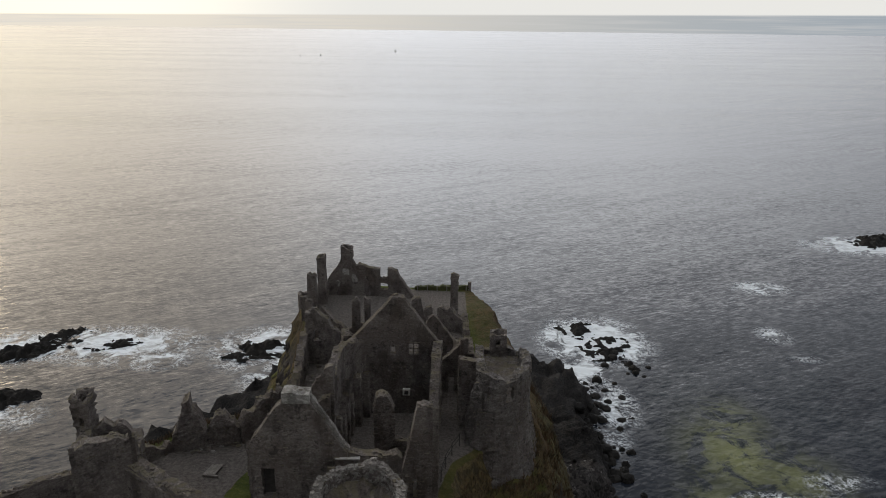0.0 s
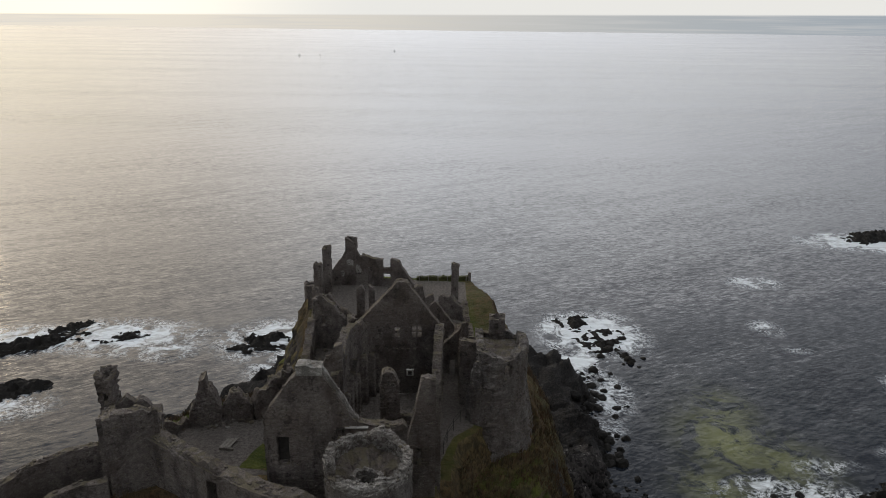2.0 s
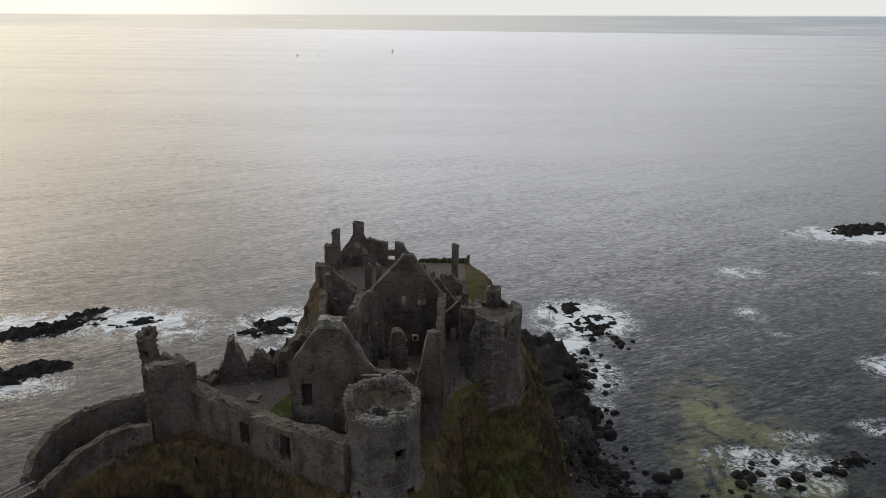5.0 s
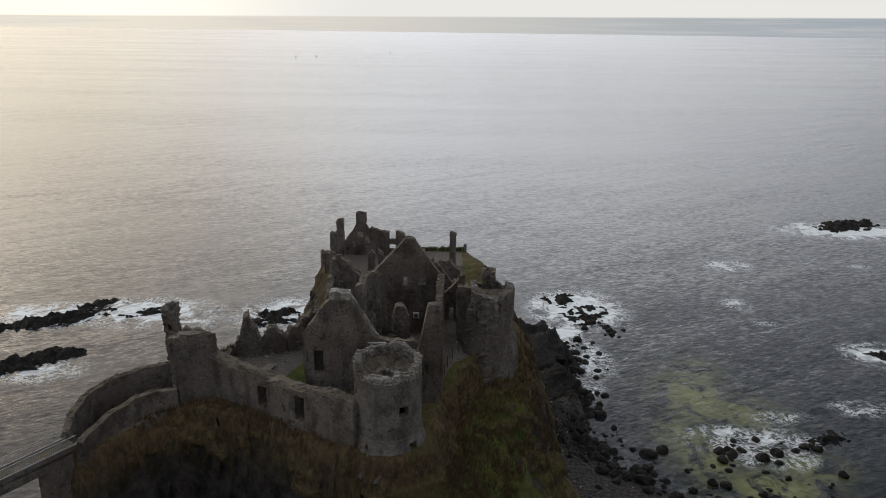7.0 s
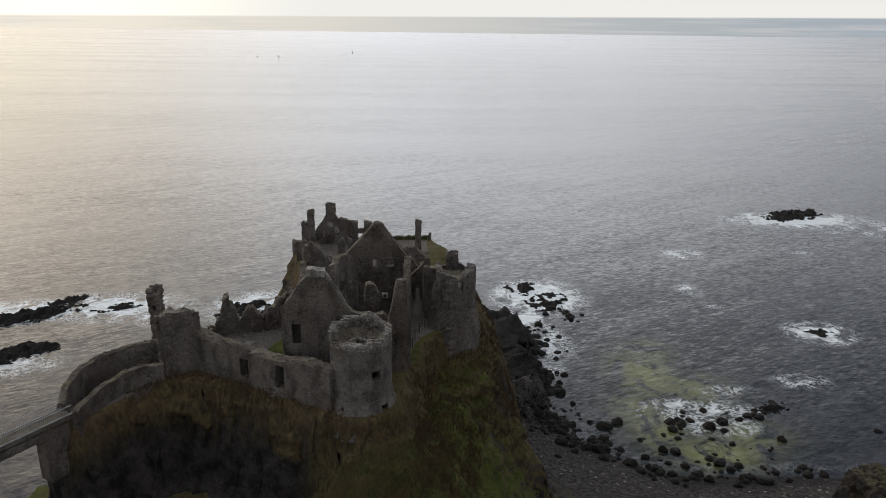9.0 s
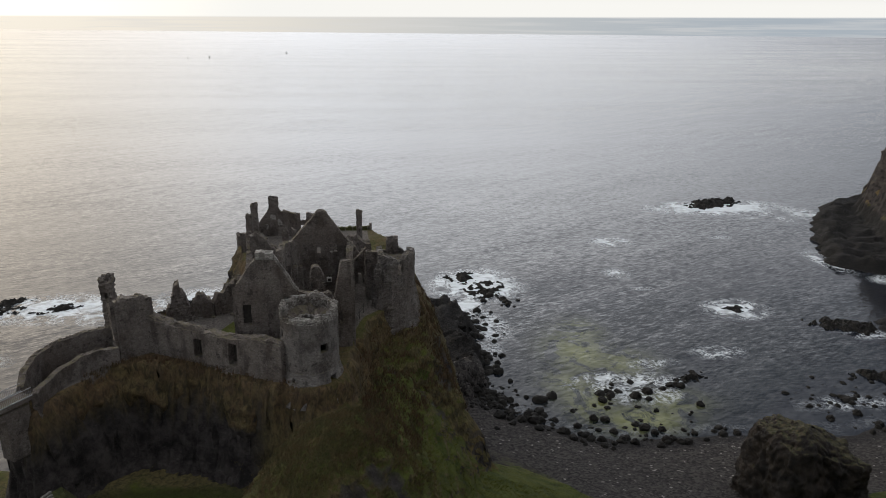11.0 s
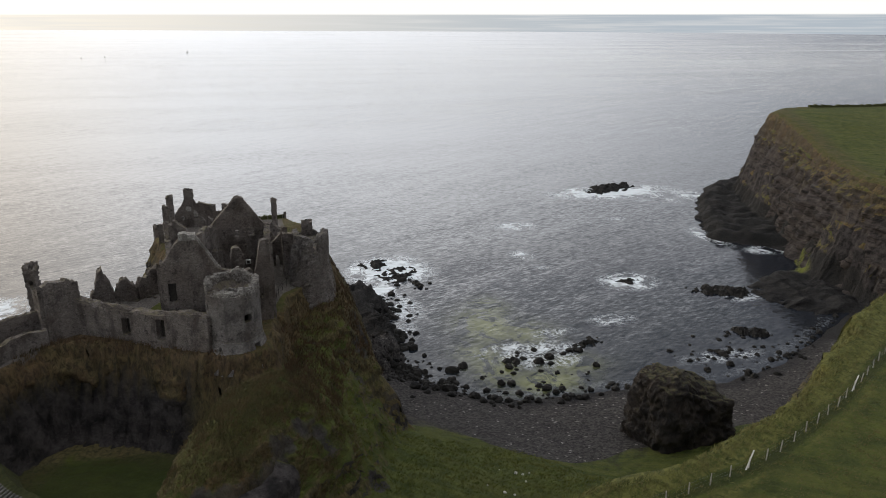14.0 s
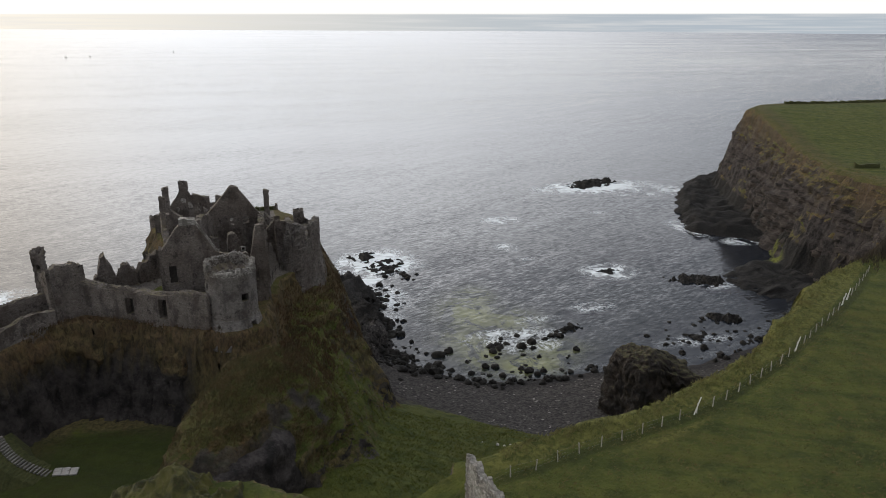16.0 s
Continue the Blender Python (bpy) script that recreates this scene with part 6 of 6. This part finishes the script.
def ramp_bm(a, b, w):
    """A soft bank of earth along a line."""
    bm = bmesh.new()
    d = (b - a) / np.linalg.norm(b[:2] - a[:2])
    n = np.array((-d[1], d[0], 0))
    rows = []
    for k in range(25):
        p = a + (b - a) * (k / 24) + np.array((0.9, 1.0, 0)) * math.sin(k / 24 * math.pi) * -0.7
        rows.append([bm.verts.new(tuple(p + n * o + np.array((0, 0, z + 0.12 * math.sin(k * 1.7 + o))))) for o, z in ((-w - 2.5, -4.0), (-w, -0.4), (0, -0.06), (w, -0.3), (w + 2.5, -4.0))])
    for r, q in zip(rows, rows[1:]):
        for i in range(4):
            bm.faces.new((r[i], r[i + 1], q[i + 1], q[i]))
    return bm


def stair_path():
    t = thing("stepped_path", (-33, 36, height_at(-33, 36)), "flight of pale timber-edged steps ending at a paved landing", "steps")
    a, b = np.array((-32.2, 34.6, 22.2)), np.array((-38.2, 37.6, 26.8))
    rz = math.atan2(b[1] - a[1], b[0] - a[0])
    n = 20
    for k in range(n):
        f = k / (n - 1)
        p = a + (b - a) * f + np.array((0.9, 1.0, 0)) * math.sin(f * math.pi) * -0.7
        part("step", box_bm((p[0], p[1], p[2] + 0.02), (0.30, 1.4, 0.24), rz, 0.03), STEP_STONE, t)
    part("earth_bank", ramp_bm(a, b, 2.2), MOSS_STONE, t, "turfed bank under the steps")
    for k in range(3):
        for j in range(2):
            x, y = -31.0 + 1.05 * k, 34.9 - 0.12 * k - 0.85 * j
            part("slab", box_bm((x, y, max(height_at(x, y), 22.1) + 0.12), (1.0, 0.8, 0.22), -0.1, 0.03), PAVING, t)
    return t


STEP_STONE = plain_material("worn_grey_step_stone", (0.07, 0.065, 0.06), (0.19, 0.18, 0.165), 0.9, 5.0, 0.02)
stair_path()


def buoy(x, y, h):
    t = thing("marker_buoy", (x, y, 0), "small dark marker buoy far out at sea", "buoy", "buoys far out")
    bm = bmesh.new()
    bmesh.ops.create_cone(bm, cap_ends=True, segments=12, radius1=1.3, radius2=1.0, depth=1.4, matrix=Matrix.Translation((x, y, 0.3)))
    part("float", bm, BASALT, t)
    bm = bmesh.new()
    bmesh.ops.create_cone(bm, cap_ends=True, segments=8, radius1=0.5, radius2=0.3, depth=h, matrix=Matrix.Translation((x, y, 1.0 + h / 2)))
    part("mast", bm, BASALT, t)


buoy(-129.7, 1790, 4.5)
buoy(-277.4, 1587, 1.5)
buoy(-317, 1560, 0.8)


def field_wall(pts, h, label):
    t = thing("field_wall", (pts[0][0], pts[0][1], height_at(*pts[0])), label, "wall", "field walls on the headland")
    for a, b in zip(pts, pts[1:]):
        za, zb = height_at(*a), height_at(*b)
        L = math.hypot(b[0] - a[0], b[1] - a[1])
        masonry("wall", [a, b], [(0, za + h), (L, zb + h)], min(za, zb) - 0.6, t, 1.2, ragged=0.4, cell=0.8, mat=MOSS_STONE)
    return t


field_wall([(198, 131), (206, 128.5)], 1.5, "short dark turf-topped field wall")
field_wall([(262, 239.5), (282, 238.0), (305, 236.5), (335, 237), (370, 239)], 1.0, "long low turf-covered field wall at the cliff top")


def grass_stuff(name, spots, label, lo=0.25, hi=0.6, seed=3, mat=None):
    """Many thin blades in tufts, as one object."""
    r = np.random.default_rng(seed)
    n = len(spots)
    base = np.array(spots)
    z = land(base[:, 0], base[:, 1])
    verts, faces = [], []
    for (x, y), h0 in zip(base, z):
        for k in range(5):
            a = r.uniform(0, 6.283)
            px, py = x + r.normal(0, 0.12), y + r.normal(0, 0.12)
            hh = r.uniform(lo, hi)
            lx, ly = r.normal(0.12, 0.16), r.normal(-0.02, 0.14)
            w = 0.05
            i = len(verts)
            verts += [(px - w * math.cos(a), py - w * math.sin(a), h0 - 0.08), (px + w * math.cos(a), py + w * math.sin(a), h0 - 0.08), (px + lx, py + ly, h0 + hh)]
            faces.append((i, i + 1, i + 2))
    ob = link_mesh(name, verts, faces, mat)
    return tagged(ob, label, "grass", kind="stuff")


def blade_material(name, lo, hi, dry):
    m, nt, bsdf, geo = material(name)
    p = geo.outputs["Position"]
    isl = geo.outputs["Random Per Island"]
    col = mix_(nt, isl, lo, hi)
    col = mix_(nt, ramp_(nt, noise_(nt, p, 0.5, 4.0), 0.4, 0.6, 0.0, 0.6), col, dry)
    finish(nt, bsdf, col, 0.9)
    return m


BLADES = blade_material("grass_blades", (0.030, 0.046, 0.005), (0.11, 0.10, 0.028), (0.12, 0.085, 0.03))
VERGE_BLADES = blade_material("straw_green_verge_blades", (0.046, 0.058, 0.010), (0.150, 0.145, 0.040), (0.135, 0.115, 0.038))
SCRUB = blade_material("dark_scrub", (0.016, 0.015, 0.008), (0.060, 0.048, 0.028), (0.05, 0.034, 0.022))
TUSSOCK = blade_material("olive_tussock_blades", (0.036, 0.039, 0.010), (0.125, 0.102, 0.040), (0.115, 0.074, 0.034))
SLOPE_BLADES = blade_material("bright_slope_grass", (0.036, 0.062, 0.005), (0.135, 0.145, 0.022), (0.12, 0.11, 0.02))
HEATH_BLADES = blade_material("withered_heath_blades", (0.028, 0.023, 0.011), (0.115, 0.080, 0.038), (0.10, 0.052, 0.027))
r = np.random.default_rng(12)
edge = [np.array(q) for q in MAINLAND[:15]]
spots = []
for k in range(4200):
    i = r.integers(0, len(edge) - 1)
    q = edge[i] + (edge[i + 1] - edge[i]) * r.random()
    d = edge[i + 1] - edge[i]
    nrm = np.array((-d[1], d[0])) / np.hypot(*d)
    spots.append(tuple(q + nrm * r.normal(1.2, 1.6)))
grass_stuff("cliff_edge_grass", spots, "long dry grass along the cliff edge", 0.12, 0.35, 3, VERGE_BLADES)
cand = np.stack([r.uniform(10, 75, 16000), r.uniform(-42, 6, 16000)], -1)
spots = cand[sdist(cand[:, 0], cand[:, 1], MAINLAND) < -2.0][:9000]
grass_stuff("field_grass", spots, "short mown green pasture grass", 0.06, 0.2, 5, BLADES)
spots = np.stack([r.normal(-4.5, 8, 15000), r.normal(31, 9, 15000)], -1)
rocky = np.min([np.hypot(spots[:, 0] - q[0], spots[:, 1] - q[1]) / q[2] for q in ROCKY], axis=0)
spots = spots[(sdist(spots[:, 0], spots[:, 1], CASTLE) > 2.0) & (rocky > 0.9) & (land(spots[:, 0], spots[:, 1]) > 24)]
grass_stuff("tussock_grass", spots, "shaggy tussock grass on the knoll", 0.15, 0.45, 7, TUSSOCK)
cand = np.stack([r.uniform(-36, 22, 26000), r.uniform(32, 86, 26000)], -1)
off = sdist(cand[:, 0], cand[:, 1], CASTLE)
slope_ok = land(cand[:, 0], cand[:, 1]) > 14
spots = cand[(off > np.where(cand[:, 0] < -8, -0.9, 0.6)) & (off < np.where(cand[:, 0] > 0, 10.0, 0.6)) & slope_ok]
grass_stuff("heath_grass", spots, "withered russet heath and long grass on the crag", 0.3, 0.85, 9, HEATH_BLADES)
cand = np.stack([r.uniform(4, 52, 9000), r.uniform(10, 56, 9000)], -1)
spots = cand[(sdist(cand[:, 0], cand[:, 1], CASTLE) > 6) & (sdist(cand[:, 0], cand[:, 1], MAINLAND) > 3) & (land(cand[:, 0], cand[:, 1]) > 7.5)]
grass_stuff("slope_grass", spots, "long wind-combed green grass on the slope", 0.12, 0.35, 13, SLOPE_BLADES)
spots = np.stack([r.normal(93, 7, 2600), r.normal(23.5, 3.0, 2600)], -1)
grass_stuff("scrub", spots, "dark tangled scrub in the gully beyond the fence", 0.5, 1.5, 17, SCRUB)
